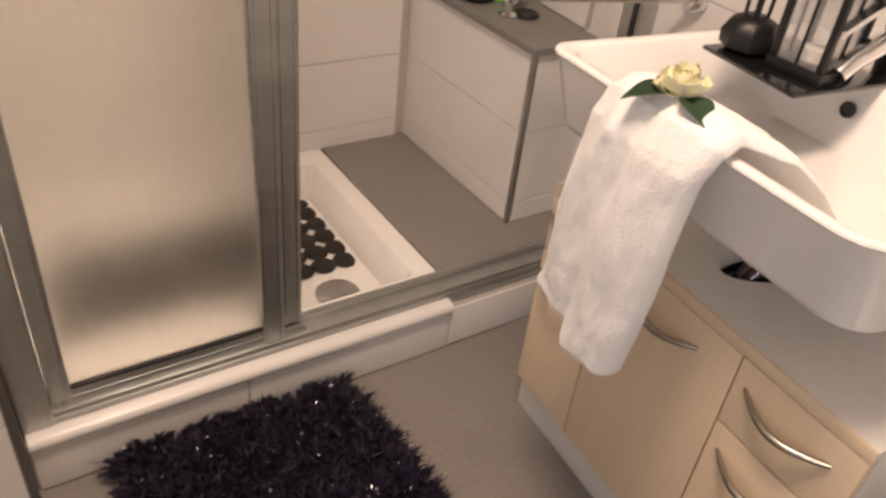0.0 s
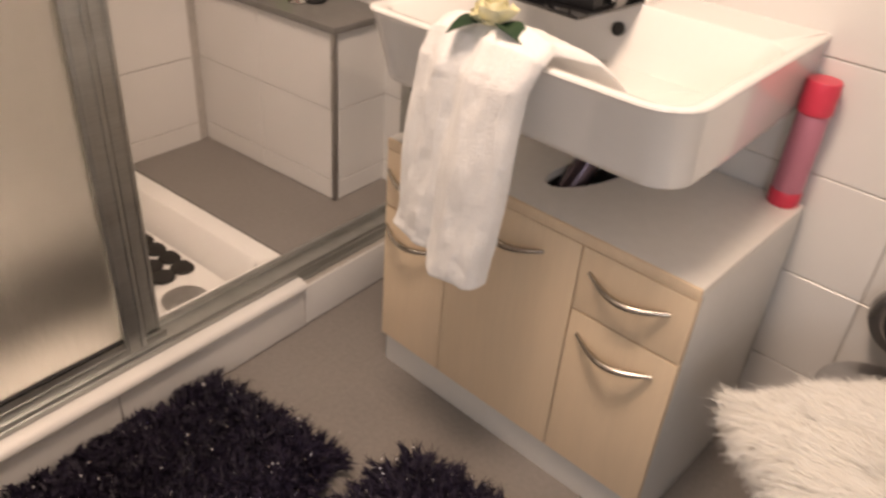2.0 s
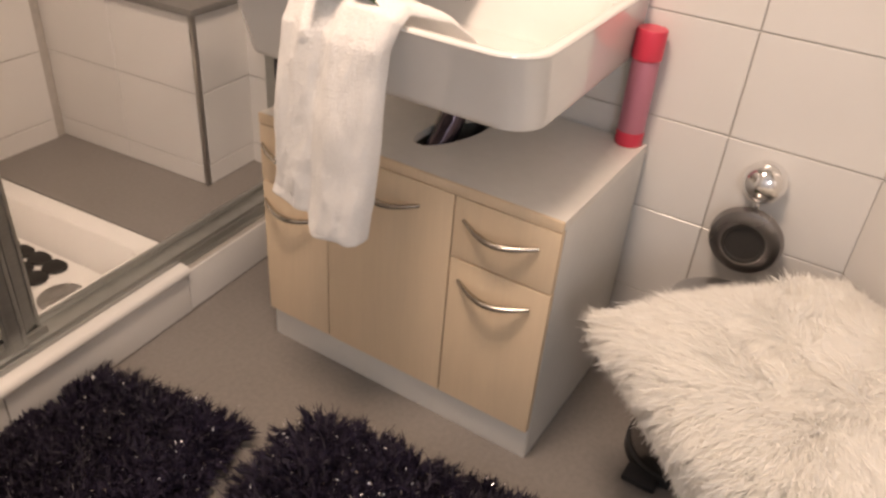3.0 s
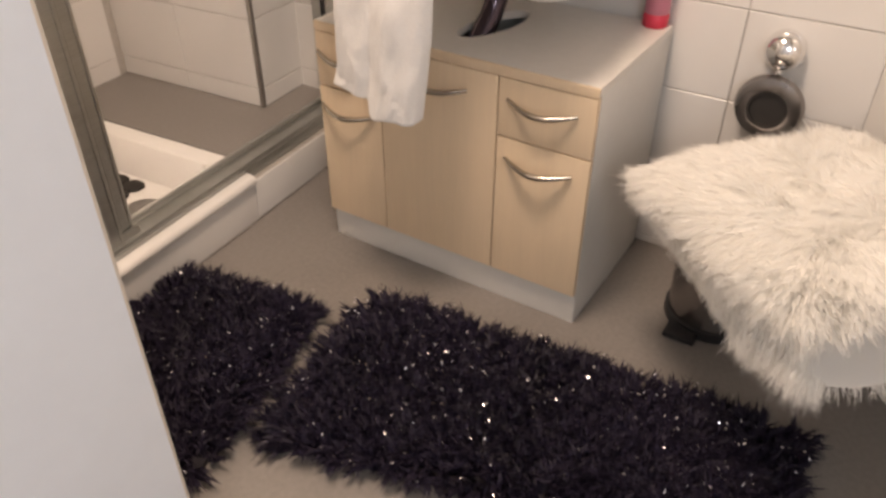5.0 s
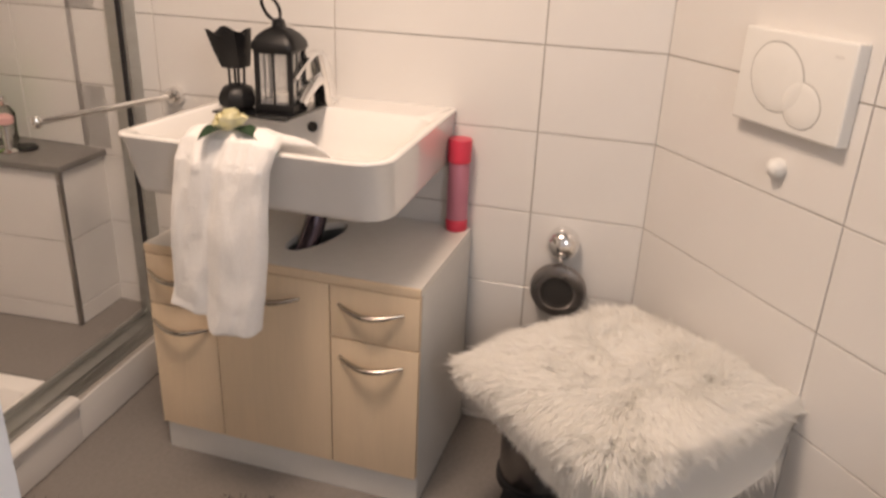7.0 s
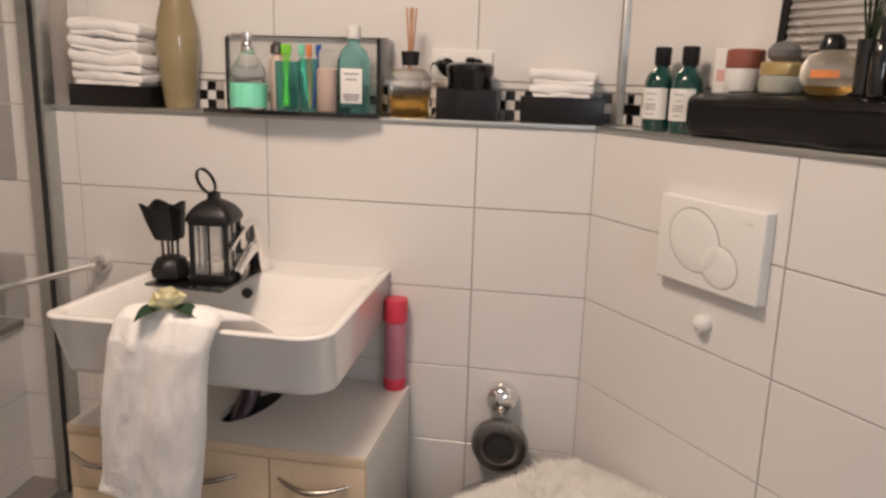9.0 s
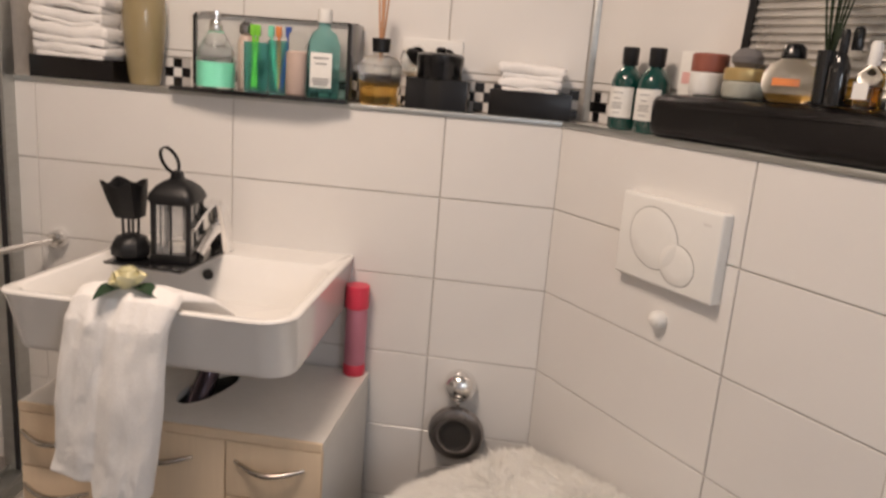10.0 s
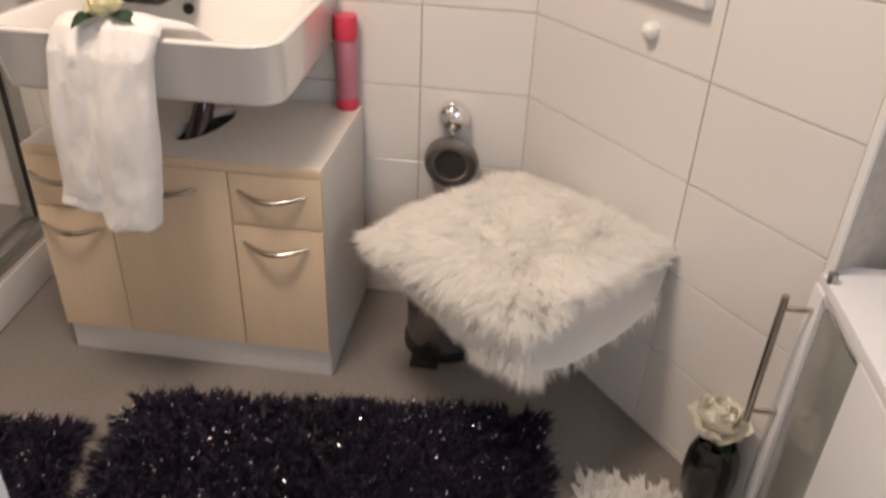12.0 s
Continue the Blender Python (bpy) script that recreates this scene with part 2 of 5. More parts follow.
wall_p = solid("wall_partition", box((-0.9, 1.276, 0), (0.634, YS, ZC)), "grout", "white tiled wall beside the shower door", kind="structure")

# ledge on the half-height wall, and its metal edges
ledge = solid("ledge", prism([(XB - 0.004, 1.40), (XB - 0.004, 0.002), (d1.x + 0.0024, d1.y + 0.0032), (b1.x, b1.y), (CORNER[0], CORNER[1]), (CORNER[0], 1.40)], ZL - 0.006, ZL), "tile", "white tiled ledge along two walls", kind="structure")
trim = thing("trim", (XB, 0.7, ZL), "satin metal edge profiles of ledge and walls", "trim", kind="structure")
part("ledge_edge", box((XB - 0.009, 0.004, ZL - 0.010), (XB + 0.004, 1.40, ZL + 0.003), 0.003), "alu", trim)
mdiag = Matrix.Translation((XB, 0, 0)) @ Matrix((( DU.x, DN.x, 0, 0), (DU.y, DN.y, 0, 0), (0, 0, 1, 0), (0, 0, 0, 1)))
part("ledge_edge", turned(box((0.003, -0.004, ZL - 0.010), (END, 0.009, ZL + 0.003), 0.003), mdiag), "alu", trim)
part("corner_edge", box((CORNER[0] - 0.014, CORNER[1] - 0.004, ZL + 0.002), (CORNER[0] + 0.004, CORNER[1] + 0.012, 1.532), 0.002), "alu", trim)
part("side_edge", box((XB - 0.006, 1.390, ZL), (XB + 0.008, 1.404, 2.2), 0.002), "alu", trim)
part("mirror_edge", box((XB + DEPTH - 0.012, -0.03, 1.532), (XB + DEPTH, 1.39, 1.544), 0.002), "alu", trim)
part("mirror_edge", turned(box((0.06, -DEPTH, 1.532), (END, -DEPTH + 0.012, 1.544), 0.002), mdiag), "alu", trim)
part("wall_end_edge", turned(box((END - 0.010, -0.004, 0), (END + 0.004, 0.007, ZL - 0.01), 0.003), mdiag), "plastic", trim)
mirror = solid("wall_mirror", box((XB + DEPTH - 0.008, -0.02, 1.546), (XB + DEPTH, 1.39, 2.15), 0.002), material("mirror_silver", (0.9, 0.9, 0.9), 0.02, 1.0, vary=0.005), "wide frameless wall mirror above the ledge", "mirror", at=(XB + DEPTH, 0.7, 1.546))


# ---- shower ----
sill = solid("shower_sill", box((0.636, 1.318, 0), (XB, 1.40, 0.118)), "grout", "white tiled step in front of the shower", kind="structure")
for x0, x1 in ((0.64, 1.04), (1.043, 1.53)):
    part("sill_tile", box((x0, 1.311, 0.004), (x1, 1.318, 0.112), 0.001), "tile", sill)
part("sill_tile", box((1.534, 1.313, 0.004), (1.999, 1.318, 0.116), 0.001), "tile", sill)
nose = bmesh.new()
prof = [(1.318, 0.112), (1.306, 0.112), (1.300, 0.118), (1.298, 0.126), (1.301, 0.134), (1.308, 0.139), (1.329, 0.141), (1.329, 0.112)]
loft(nose, [[Vector((x, y, z)) for y, z in prof] for x in (0.64, 1.53)], True, (True, True))
part("rounded_edge", nose, "tile", sill, "glossy rounded white edging")

slab = solid("shower_bench_floor", box((1.545, 1.392, 0.02), (XB + 0.08, YS, 0.166), 0.001), "slate", "raised grey stone floor beside the shower tray", kind="structure")
BX, BY = 1.82, 1.50
block = solid("shower_block", box((BX + 0.004, BY + 0.004, 0.16), (XB + 0.08, YS, 0.63)), "grout", "tiled block with a shelf inside the shower", kind="structure")
part("shelf_slab", box((BX - 0.012, BY - 0.012, 0.63), (XB + 0.08, YS, 0.648), 0.002), "dark_slab", block, "dark grey stone shelf")
part("corner_profile", box((BX - 0.003, BY - 0.003, 0.168), (BX + 0.010, BY + 0.010, 0.629), 0.002), "steel", block, "grey metal corner profile")

tray = thing("shower_tray", (1.1, 1.74, 0.0), "white acrylic shower tray with a sunken floor", "shower tray")
tb = bmesh.new()
X0, X1, Y0, Y1 = 0.638, 1.543, 1.392, 2.058
rad = lambda r: (r, r, r, r)
loft(tb, [rounded(X0, X1, Y0, Y1, 0.02, rad(0.01)), rounded(X0, X1, Y0, Y1, 0.160, rad(0.01)), rounded(X0 + 0.004, X1 - 0.004, Y0 + 0.004, Y1 - 0.004, 0.166, rad(0.01)),
          rounded(X0 + 0.050, X1 - 0.050, Y0 + 0.014, Y1 - 0.055, 0.166, rad(0.03)), rounded(X0 + 0.058, X1 - 0.058, Y0 + 0.018, Y1 - 0.065, 0.160, rad(0.03)),
          rounded(X0 + 0.088, X1 - 0.088, Y0 + 0.032, Y1 - 0.095, 0.074, rad(0.03)), rounded(X0 + 0.112, X1 - 0.112, Y0 + 0.050, Y1 - 0.12, 0.062, rad(0.03)),
          rounded(X0 + 0.30, X1 - 0.30, Y0 + 0.28, Y1 - 0.28, 0.060, rad(0.02))], True, (True, True))
part("tray_body", tb, "acrylic", tray)
part("drain_cover", lathe((1.350, 1.535, 0.062), [(0.001, 0), (0.052, 0), (0.055, 0.004), (0.050, 0.008), (0.001, 0.009)]), "steel", tray, "round grey drain cover")

door = thing("shower_door", (1.3, 1.36, 0.141), "sliding shower door in a satin aluminium frame", "shower door")
part("bottom_track", box((0.638, 1.330, 0.119), (XB - 0.002, 1.392, 0.166), 0.003), "alu", door)
part("track_lip", box((0.638, 1.372, 0.166), (XB, 1.384, 0.180), 0.002), "alu", door)
part("track_lip", box((0.638, 1.338, 0.166), (1.18, 1.348, 0.184), 0.002), "alu", door)
part("top_track", box((0.638, 1.330, 2.00), (XB, 1.392, 2.05), 0.003), "alu", door)
part("wall_profile", box((0.638, 1.325, 0.141), (0.690, 1.395, 2.0), 0.004), "alu", door)
part("wall_profile", box((XB - 0.05, 1.335, 0.141), (XB, 1.392, 2.0), 0.004), "alu", door)
part("seal", box((XB - 0.054, 1.345, 0.166), (XB - 0.0495, 1.358, 2.0)), "seal", door)
leaf = part("sliding_panel", box((0.692, 1.338, 0.168), (0.728, 1.362, 1.99), 0.003), "alu", door)
part("stile", box((1.088, 1.336, 0.168), (1.132, 1.364, 1.99), 0.003), "alu", leaf)
part("stile", box((1.136, 1.352, 0.168), (1.176, 1.386, 1.99), 0.003), "alu", leaf)
part("rail", box((0.728, 1.340, 0.170), (1.088, 1.360, 0.200), 0.003), "alu", leaf)
part("rail", box((0.728, 1.340, 1.95), (1.088, 1.360, 1.99), 0.003), "alu", leaf)
for x0, x1, y0, y1 in ((1.094, 1.099, 1.3335, 1.337), (1.121, 1.127, 1.3335, 1.337), (1.141, 1.145, 1.3495, 1.353), (1.166, 1.171, 1.3495, 1.353), (0.700, 0.705, 1.3355, 1.339), (0.716, 0.721, 1.3355, 1.339)):
    part("rib", box((x0, y0, 0.170), (x1, y1, 1.988), 0.0008), "alu", leaf)
for x0, x1 in ((0.645, 0.650), (0.664, 0.669), (0.681, 0.686)):
    part("rib", box((x0, 1.3215, 0.150), (x1, 1.326, 1.99), 0.0008), "alu", door)
for z in (0.128, 0.150):
    part("track_rib", box((0.64, 1.3265, z), (XB - 0.004, 1.331, z + 0.005), 0.0008), "alu", door)
part("glazing_bead", box((0.728, 1.3385, 0.2005), (1.088, 1.346, 0.2075), 0.001), "seal", leaf, "dark rubber glazing bead")
frost = bpy.data.materials.new("frosted_glass")
frost.use_nodes = True
fb = frost.node_tree.nodes["Principled BSDF"]
fb.inputs["Base Color"].default_value = (0.80, 0.79, 0.755, 1)
fb.inputs["Roughness"].default_value = 0.42
fco = frost.node_tree.nodes.new("ShaderNodeTexCoord")
fmp = frost.node_tree.nodes.new("ShaderNodeMapping")
fmp.inputs["Scale"].default_value = (1.0, 1.0, 0.35)
fnz = frost.node_tree.nodes.new("ShaderNodeTexNoise")
fnz.inputs["Scale"].default_value = 26
fnz.inputs["Detail"].default_value = 3
fbp = frost.node_tree.nodes.new("ShaderNodeBump")
fbp.inputs["Strength"].default_value = 0.6
fbp.inputs["Distance"].default_value = 0.006
frost.node_tree.links.new(fco.outputs["Object"], fmp.inputs["Vector"])
frost.node_tree.links.new(fmp.outputs[0], fnz.inputs["Vector"])
frost.node_tree.links.new(fnz.outputs["Fac"], fbp.inputs["Height"])
frost.node_tree.links.new(fbp.outputs[0], fb.inputs["Normal"])
fb.inputs["Transmission Weight"].default_value = 1.0
fb.inputs["IOR"].default_value = 1.25
M["frost"] = frost
pane = part("pane", box((0.726, 1.347, 0.198), (1.090, 1.353, 1.96)), "frost", leaf, "frosted glass pane")
pane.visible_shadow = False

mat = thing("bath_mat", (1.2, 1.78, 0.062), "dark brown bubble bath mat with holes lying in the tray", "bath mat")
disc = None
for i in range(13):
    for j in range(6):
        x, y = 1.425 - 0.060 * i + (0.006 if j % 2 else 0), 1.650 + 0.060 * j
        if disc is None:
            disc = part("bubble", lathe((x, y, 0.0625), [(0.001, 0), (0.029, 0), (0.0325, 0.003), (0.029, 0.0075), (0.016, 0.0095), (0.001, 0.010)], 14), "mat", mat)
            first = Vector((x, y, 0))
        else:
            o = new("bubble", disc.data)
            o.parent, o.location = mat, Vector((x, y, 0)) - first


M["edge_grey"] = material("anodised_grey_metal", (0.16, 0.15, 0.14), 0.45, 0.6, vary=0.06)
part_edge = solid("wall_edge", box((0.622, 1.270, 0), (0.637, 1.285, 2.3), 0.002), "edge_grey", "dark grey metal profile on the tiled wall's edge", kind="structure")
SHOWER_TURN = Matrix.Translation((1.535, 1.315, 0)) @ pose(0, 0, 0, 0, 0, 4.5) @ Matrix.Translation((-1.535, -1.315, 0))


# ---- vanity cabinet under the basin ----
CX, CY0, CY1, CH = 1.585, 0.42, 1.097, 0.573
cab = thing("vanity_cabinet", (1.80, 0.76, 0), "low bathroom cabinet with birch fronts and a white carcass", "cabinet")
part("side_panel", box((1.602, CY0, 0.0), (1.985, CY0 + 0.016, 0.556), 0.001), "laminate", cab)
part("side_panel", box((1.602, CY1 - 0.016, 0.0), (1.985, CY1, 0.556), 0.001), "laminate", cab)
part("back_panel", box((1.978, CY0 + 0.016, 0.02), (1.984, CY1 - 0.016, 0.555)), "laminate", cab)
part("bottom_panel", box((1.604, CY0 + 0.016, 0.085), (1.977, CY1 - 0.016, 0.10)), "laminate", cab)
part("plinth", box((1.600, CY0 + 0.002, 0.0), (1.612, CY1 - 0.002, 0.083), 0.001), "laminate", cab, "white plinth board")
top = bmesh.new()
hc, ha, hb, N = Vector((1.785, 0.752, 0)), 0.108, 0.044, 48
outer, inner = [], []
for i in range(N):
    a = 2 * math.pi * i / N
    c, s = math.cos(a), math.sin(a)
    xs = (1.982 if c > 0 else CX + 0.006) - hc.x
    ys = (CY1 if s > 0 else CY0) - hc.y
    k = min(xs / c if abs(c) > 1e-6 else 9, ys / s if abs(s) > 1e-6 else 9)
    outer.append((hc.x + k * c, hc.y + k * s))
    inner.append((hc.x + ha * c, hc.y + hb * s - 0.20 * ha * c * 0.9))
for near, i in (((CX + 0.006, CY0), 0), ((CX + 0.006, CY1), 0), ((1.982, CY0), 0), ((1.982, CY1), 0)):
    q = min(range(N), key=lambda n: (outer[n][0] - near[0]) ** 2 + (outer[n][1] - near[1]) ** 2)
    outer[q] = near
loft(top, [[Vector((*p, 0.556)) for p in inner], [Vector((*p, CH)) for p in inner], [Vector((*p, CH)) for p in outer], [Vector((*p, 0.556)) for p in outer], [Vector((*p, 0.556)) for p in inner]])
# lighter copy of the carcass laminate, making up for the basin's shade
M["top_laminate"] = material("lightened_top_laminate", (0.80, 0.77, 0.725), 0.4, vary=0.04, bump=0.03)
part("cabinet_top", top, "top_laminate", cab, "laminate top, lightened in its colour, with a cut-out for the trap", smooth=False)
part("front_edge", box((CX, CY0, 0.553), (CX + 0.006, CY1, CH), 0.001), "birch", cab, "birch edge strip")
FRONTS = [("drawer_front", CY0 + 0.001, 0.627, 0.426, 0.551), ("door", CY0 + 0.001, 0.627, 0.086, 0.422),
          ("door", 0.630, 0.919, 0.086, 0.551), ("drawer_front", 0.922, CY1 - 0.001, 0.426, 0.551), ("door", 0.922, CY1 - 0.001, 0.086, 0.422)]
HANDLES = [(0.531, 0.505), (0.531, 0.375), (0.775, 0.500), (1.015, 0.503), (1.015, 0.375)]
for (name, y0, y1, z0, z1), (hy, hz) in zip(FRONTS, HANDLES):
    f = part(name, box((CX, y0, z0), (CX + 0.016, y1, z1), 0.0012), "birch", cab)
    pts = [(CX - 0.002 - 0.026 * math.sin(math.pi * k / 12), hy - 0.075 + 0.15 * k / 12, hz + 0.004 - 0.010 * math.sin(math.pi * k / 12)) for k in range(13)]
    part("handle", tube(pts, [0.0035 + 0.003 * math.sin(math.pi * k / 12) for k in range(13)], 10), "nickel", f, "curved brushed metal bow handle")

# drain trap in the cut-out
M["plum"] = material("dark_plum_chrome", (0.085, 0.066, 0.082), 0.16, 0.8, vary=0.2)
trap = thing("basin_trap", (1.78, 0.76, 0.42), "dark chrome drain trap under the basin", "trap")
part("waste_pipe", tube([(1.80, 0.752, 0.74), (1.80, 0.752, 0.64), (1.775, 0.758, 0.590), (1.735, 0.766, 0.54)], 0.025, 16), "plum", trap)
part("bottle", lathe((1.74, 0.775, 0.40), [(0.02, 0), (0.036, 0.012), (0.036, 0.13), (0.024, 0.145)], 20), "dark_chrome", trap)
part("outlet_pipe", tube([(1.74, 0.775, 0.50), (1.82, 0.75, 0.50), (1.98, 0.72, 0.50)], 0.017, 14), "dark_chrome", trap)
# dark sheet added below the cut-out to paint the cabinet's inner shade
solid("trap_shadow_box", box((1.61, 0.64, 0.11), (1.97, 0.88, 0.115)), "hollow_shade", "dark sheet standing for the shade inside the cabinet", "shelf", at=(1.79, 0.76, 0.11))


# ---- wash basin ----
BZ, BY0, BY1, BXF = 0.869, 0.455, 1.037, 1.453
basin = thing("wash_basin", (1.75, 0.77, 0.735), "white ceramic wall-hung wash basin with a rectangular bowl", "wash basin")
bb = bmesh.new()
fr = lambda r: (r, 0.006, 0.006, r * 0.5)
loft(bb, [rounded(BXF + 0.20, XB - 0.02, BY0 + 0.16, BY1 - 0.16, 0.728, fr(0.05)),
          rounded(BXF + 0.062, XB, BY0 + 0.024, BY1 - 0.022, 0.732, fr(0.055)), rounded(BXF + 0.047, XB, BY0 + 0.012, BY1 - 0.010, 0.740, fr(0.06)), rounded(BXF + 0.042, XB, BY0 + 0.009, BY1 - 0.007, 0.751, fr(0.065)),
          rounded(BXF + 0.008, XB, BY0 + 0.003, BY1 - 0.003, 0.855, fr(0.072)), rounded(BXF + 0.001, XB, BY0, BY1, 0.864, fr(0.072)),
          rounded(BXF + 0.002, XB, BY0 + 0.002, BY1 - 0.002, 0.8675, fr(0.070)), rounded(BXF + 0.006, XB, BY0 + 0.006, BY1 - 0.006, BZ, fr(0.067)),
          rounded(BXF + 0.016, 1.868, BY0 + 0.018, BY1 - 0.020, BZ, rad(0.045)), rounded(BXF + 0.021, 1.864, BY0 + 0.023, BY1 - 0.025, 0.865, rad(0.045)),
          rounded(BXF + 0.038, 1.853, BY0 + 0.042, BY1 - 0.044, 0.80, rad(0.055)), rounded(BXF + 0.070, 1.828, BY0 + 0.075, BY1 - 0.078, 0.768, rad(0.065)),
          rounded(BXF + 0.17, 1.74, BY0 + 0.2, BY1 - 0.2, 0.760, rad(0.06))], True, (True, True))
for v in bb.verts:                                # a little narrower towards the wall
    v.co.y = 0.746 + (v.co.y - 0.746) * (1 - 0.075 * max(0.0, v.co.x - 1.50) / 0.5)
part("basin_body", bb, "ceramic", basin)
# black disc on the bowl wall paints the dark of the overflow hole
over = turned(lathe((0, 0, 0), [(0.0075, 0.002), (0.0075, 0.0035), (0.0125, 0.0045), (0.0125, 0.0)], 20), pose(1.8515, 0.790, 0.822, 0, -82, 0))
part("overflow_ring", over, "black", basin, "small round overflow, a black disc for its dark hole")
part("drain", lathe((1.66, 0.77, 0.760), [(0.001, 0.0), (0.032, 0.0), (0.030, 0.004), (0.001, 0.005)]), "chrome", basin, "chrome drain plug")


# ---- window frame added out of view, behind the way in ----
win = thing("unseen_window_1", (-0.35, -1.0, 1.1), "unseen white window frame added around the cool fill lamp", "window", kind="structure")
for lo, hi in (((-0.55, -1.0, 1.05), (-0.47, -0.985, 2.05)), ((0.47, -1.0, 1.05), (0.55, -0.985, 2.05)), ((-0.47, -1.0, 1.05), (0.47, -0.985, 1.12)), ((-0.47, -1.0, 1.98), (0.47, -0.985, 2.05))):
    part("window_frame", box((lo[0] - 0.35, lo[1], lo[2]), (hi[0] - 0.35, hi[1], hi[2]), 0.003), "plastic", win)


# ---- white door leaf at the entrance ----
dl = thing("room_door", (0.28, 0.565, 0), "open white painted door leaf", "door")
dm = pose(0.615, 0.452, 0, 0, 0, 177)
part("door_panel", turned(box((0.0, -0.040, 0.008), (0.75, 0.0, 2.02), 0.002), dm), "door", dl)
M["edge_wood"] = material("cream_painted_edge", (0.80, 0.76, 0.69), 0.6, vary=0.16, grain=30, stretch=(20, 20, 0.8), bump=0.5, bump_scale=60)
rb = pose(0.6165, 0.4545, 0, 0, 0, 59.4)
part("reeded_board", turned(box((0.0, 0.003, 0.008), (0.114, 0.016, 2.018), 0.002), rb), "edge_wood", dl, "cream reeded board on the door's edge")
for k in range(13):
    part("reed", turned(lathe((0.006 + 0.0084 * k, 0.004, 0.01), [(0.0033, 0.0), (0.0036, 0.003), (0.0036, 2.003), (0.0033, 2.006)], 8), rb), "edge_wood", dl)


# ---- rugs, cushion ----
def blades(bm, roots, length, width, lean, jitter, droop, rng):
    """Thin bent strands that stand on the given roots, each (point, normal)."""
    verts, faces = [], []
    for p, n in roots:
        d = (Vector(n) + Vector(lean) + Vector((rng.gauss(0, jitter), rng.gauss(0, jitter), rng.gauss(0, jitter * 0.4)))).normalized()
        s = d.cross(Vector((rng.gauss(0, 1), rng.gauss(0, 1), rng.gauss(0, 1)))).normalized()
        l, w = length * rng.uniform(0.65, 1.2), width * rng.uniform(0.6, 1.3)
        k = len(verts)
        q = Vector(p)
        mid = q + d * l * 0.55
        tip = q + d * l + Vector((rng.gauss(0, 1) * l * 0.12, rng.gauss(0, 1) * l * 0.12, -droop * l * rng.uniform(0.5, 1.3)))
        verts += [q - s * w, q + s * w, mid + s * w * 0.8, mid - s * w * 0.8, tip]
        faces += [(k, k + 1, k + 2, k + 3), (k + 3, k + 2, k + 4)]
    return verts, faces


def strand_part(name, roots, mat, parent, length, width, lean, jitter, droop, seed, label=""):
    v, f = blades(None, roots, length, width, lean, jitter, droop, random.Random(seed))
    o = ORIGIN[parent]
    me = bpy.data.meshes.new(name)
    me.from_pydata([p - o for p in v], [], f)
    me.materials.append(M[mat])
    ob = new(name, me)
    ob.parent = parent
    ORIGIN[ob] = o
    return tagged(ob, label, kind="stuff")


def rug(corners, label, seed, pile, count, fur="fur_black", glitter=True, at_z=0.0, width=0.0028):
    """A shaggy rug on four corners (counter-clockwise)."""
    c = [Vector((*p, 0)) for p in corners]
    mid = sum(c, Vector()) / 4
    ob = thing("shaggy_rug" if glitter else "fur_rug", (mid.x, mid.y, at_z), label, "rug")
    rng = random.Random(seed)
    place = lambda a, b: c[0].lerp(c[1], a).lerp(c[3].lerp(c[2], a), b)
    base = bmesh.new()
    ring = [place(a, b) for a, b in [(i / 12, 0) for i in range(12)] + [(1, i / 12) for i in range(12)] + [(1 - i / 12, 1) for i in range(12)] + [(0, 1 - i / 12) for i in range(12)]]
    ring = [mid + (p - mid) * 0.95 for p in ring]
    loft(base, [[p + Vector((0, 0, at_z + 0.001)) for p in ring], [p + Vector((0, 0, at_z + 0.012)) for p in ring]], True, (True, True))
    part("backing", base, "rug_base" if glitter else fur, ob)
    swell = lambda p: noise.noise(p * 16 + Vector((seed, 0, 0)))
    roots = []
    for tuft in range(count // 16):
        a, b = rng.uniform(0.0, 1.0), rng.uniform(0.0, 1.0)
        p = place(a, b)
        p = mid + (p - mid) * 0.965 * rng.uniform(0.97, 1.025)
        lean = Vector((rng.gauss(0, 0.42) + 0.6 * noise.noise(p * 13), rng.gauss(0, 0.42) + 0.6 * noise.noise(p * 13 + Vector((4, 4, 4))), 1 + 0.6 * swell(p)))
        out = Vector((0, 0, 0))
        for e, dirn in ((a, c[0] - c[1]), (1 - a, c[1] - c[0]), (b, c[0] - c[3]), (1 - b, c[3] - c[0])):
            if e < 0.07:
                out += dirn.normalized() * rng.uniform(0.25, 1.25)
        reach = Vector((lean + out)).normalized() * pile * rng.uniform(0.0, 0.28)
        for k in range(16):
            r, w = 0.0075 * rng.random() ** 0.5, rng.uniform(0, 6.283)
            off = Vector((r * math.cos(w), r * math.sin(w), 0))
            roots.append((p + off + reach + Vector((0, 0, at_z + 0.006)), lean + out - off * 38))
    strand_part("yarn", roots, fur, ob, pile, width, (0, 0, 0), 0.13, 0.22, seed + 1)
    if glitter:
        spark = [roots[rng.randrange(len(roots))] for k in range(count // 60)]
        spark = [(p + Vector(n).normalized() * pile * rng.uniform(0.65, 1.0), n) for p, n in spark]
        strand_part("tinsel", spark, "tinsel", ob, 0.0075, 0.0013, (0, 0, 0), 0.9, 0.2, seed + 2, "glittering silver threads")
    return ob


rug([(0.83, 0.80), (1.308, 0.915), (1.240, 1.275), (0.762, 1.268)], "black shaggy rug with silver glitter before the shower", 3, 0.052, 38000)
rug([(0.955, 0.785), (1.22, -0.13), (1.515, -0.10), (1.415, 0.845)], "long black shaggy rug with silver glitter before the cabinet", 7, 0.052, 66000)
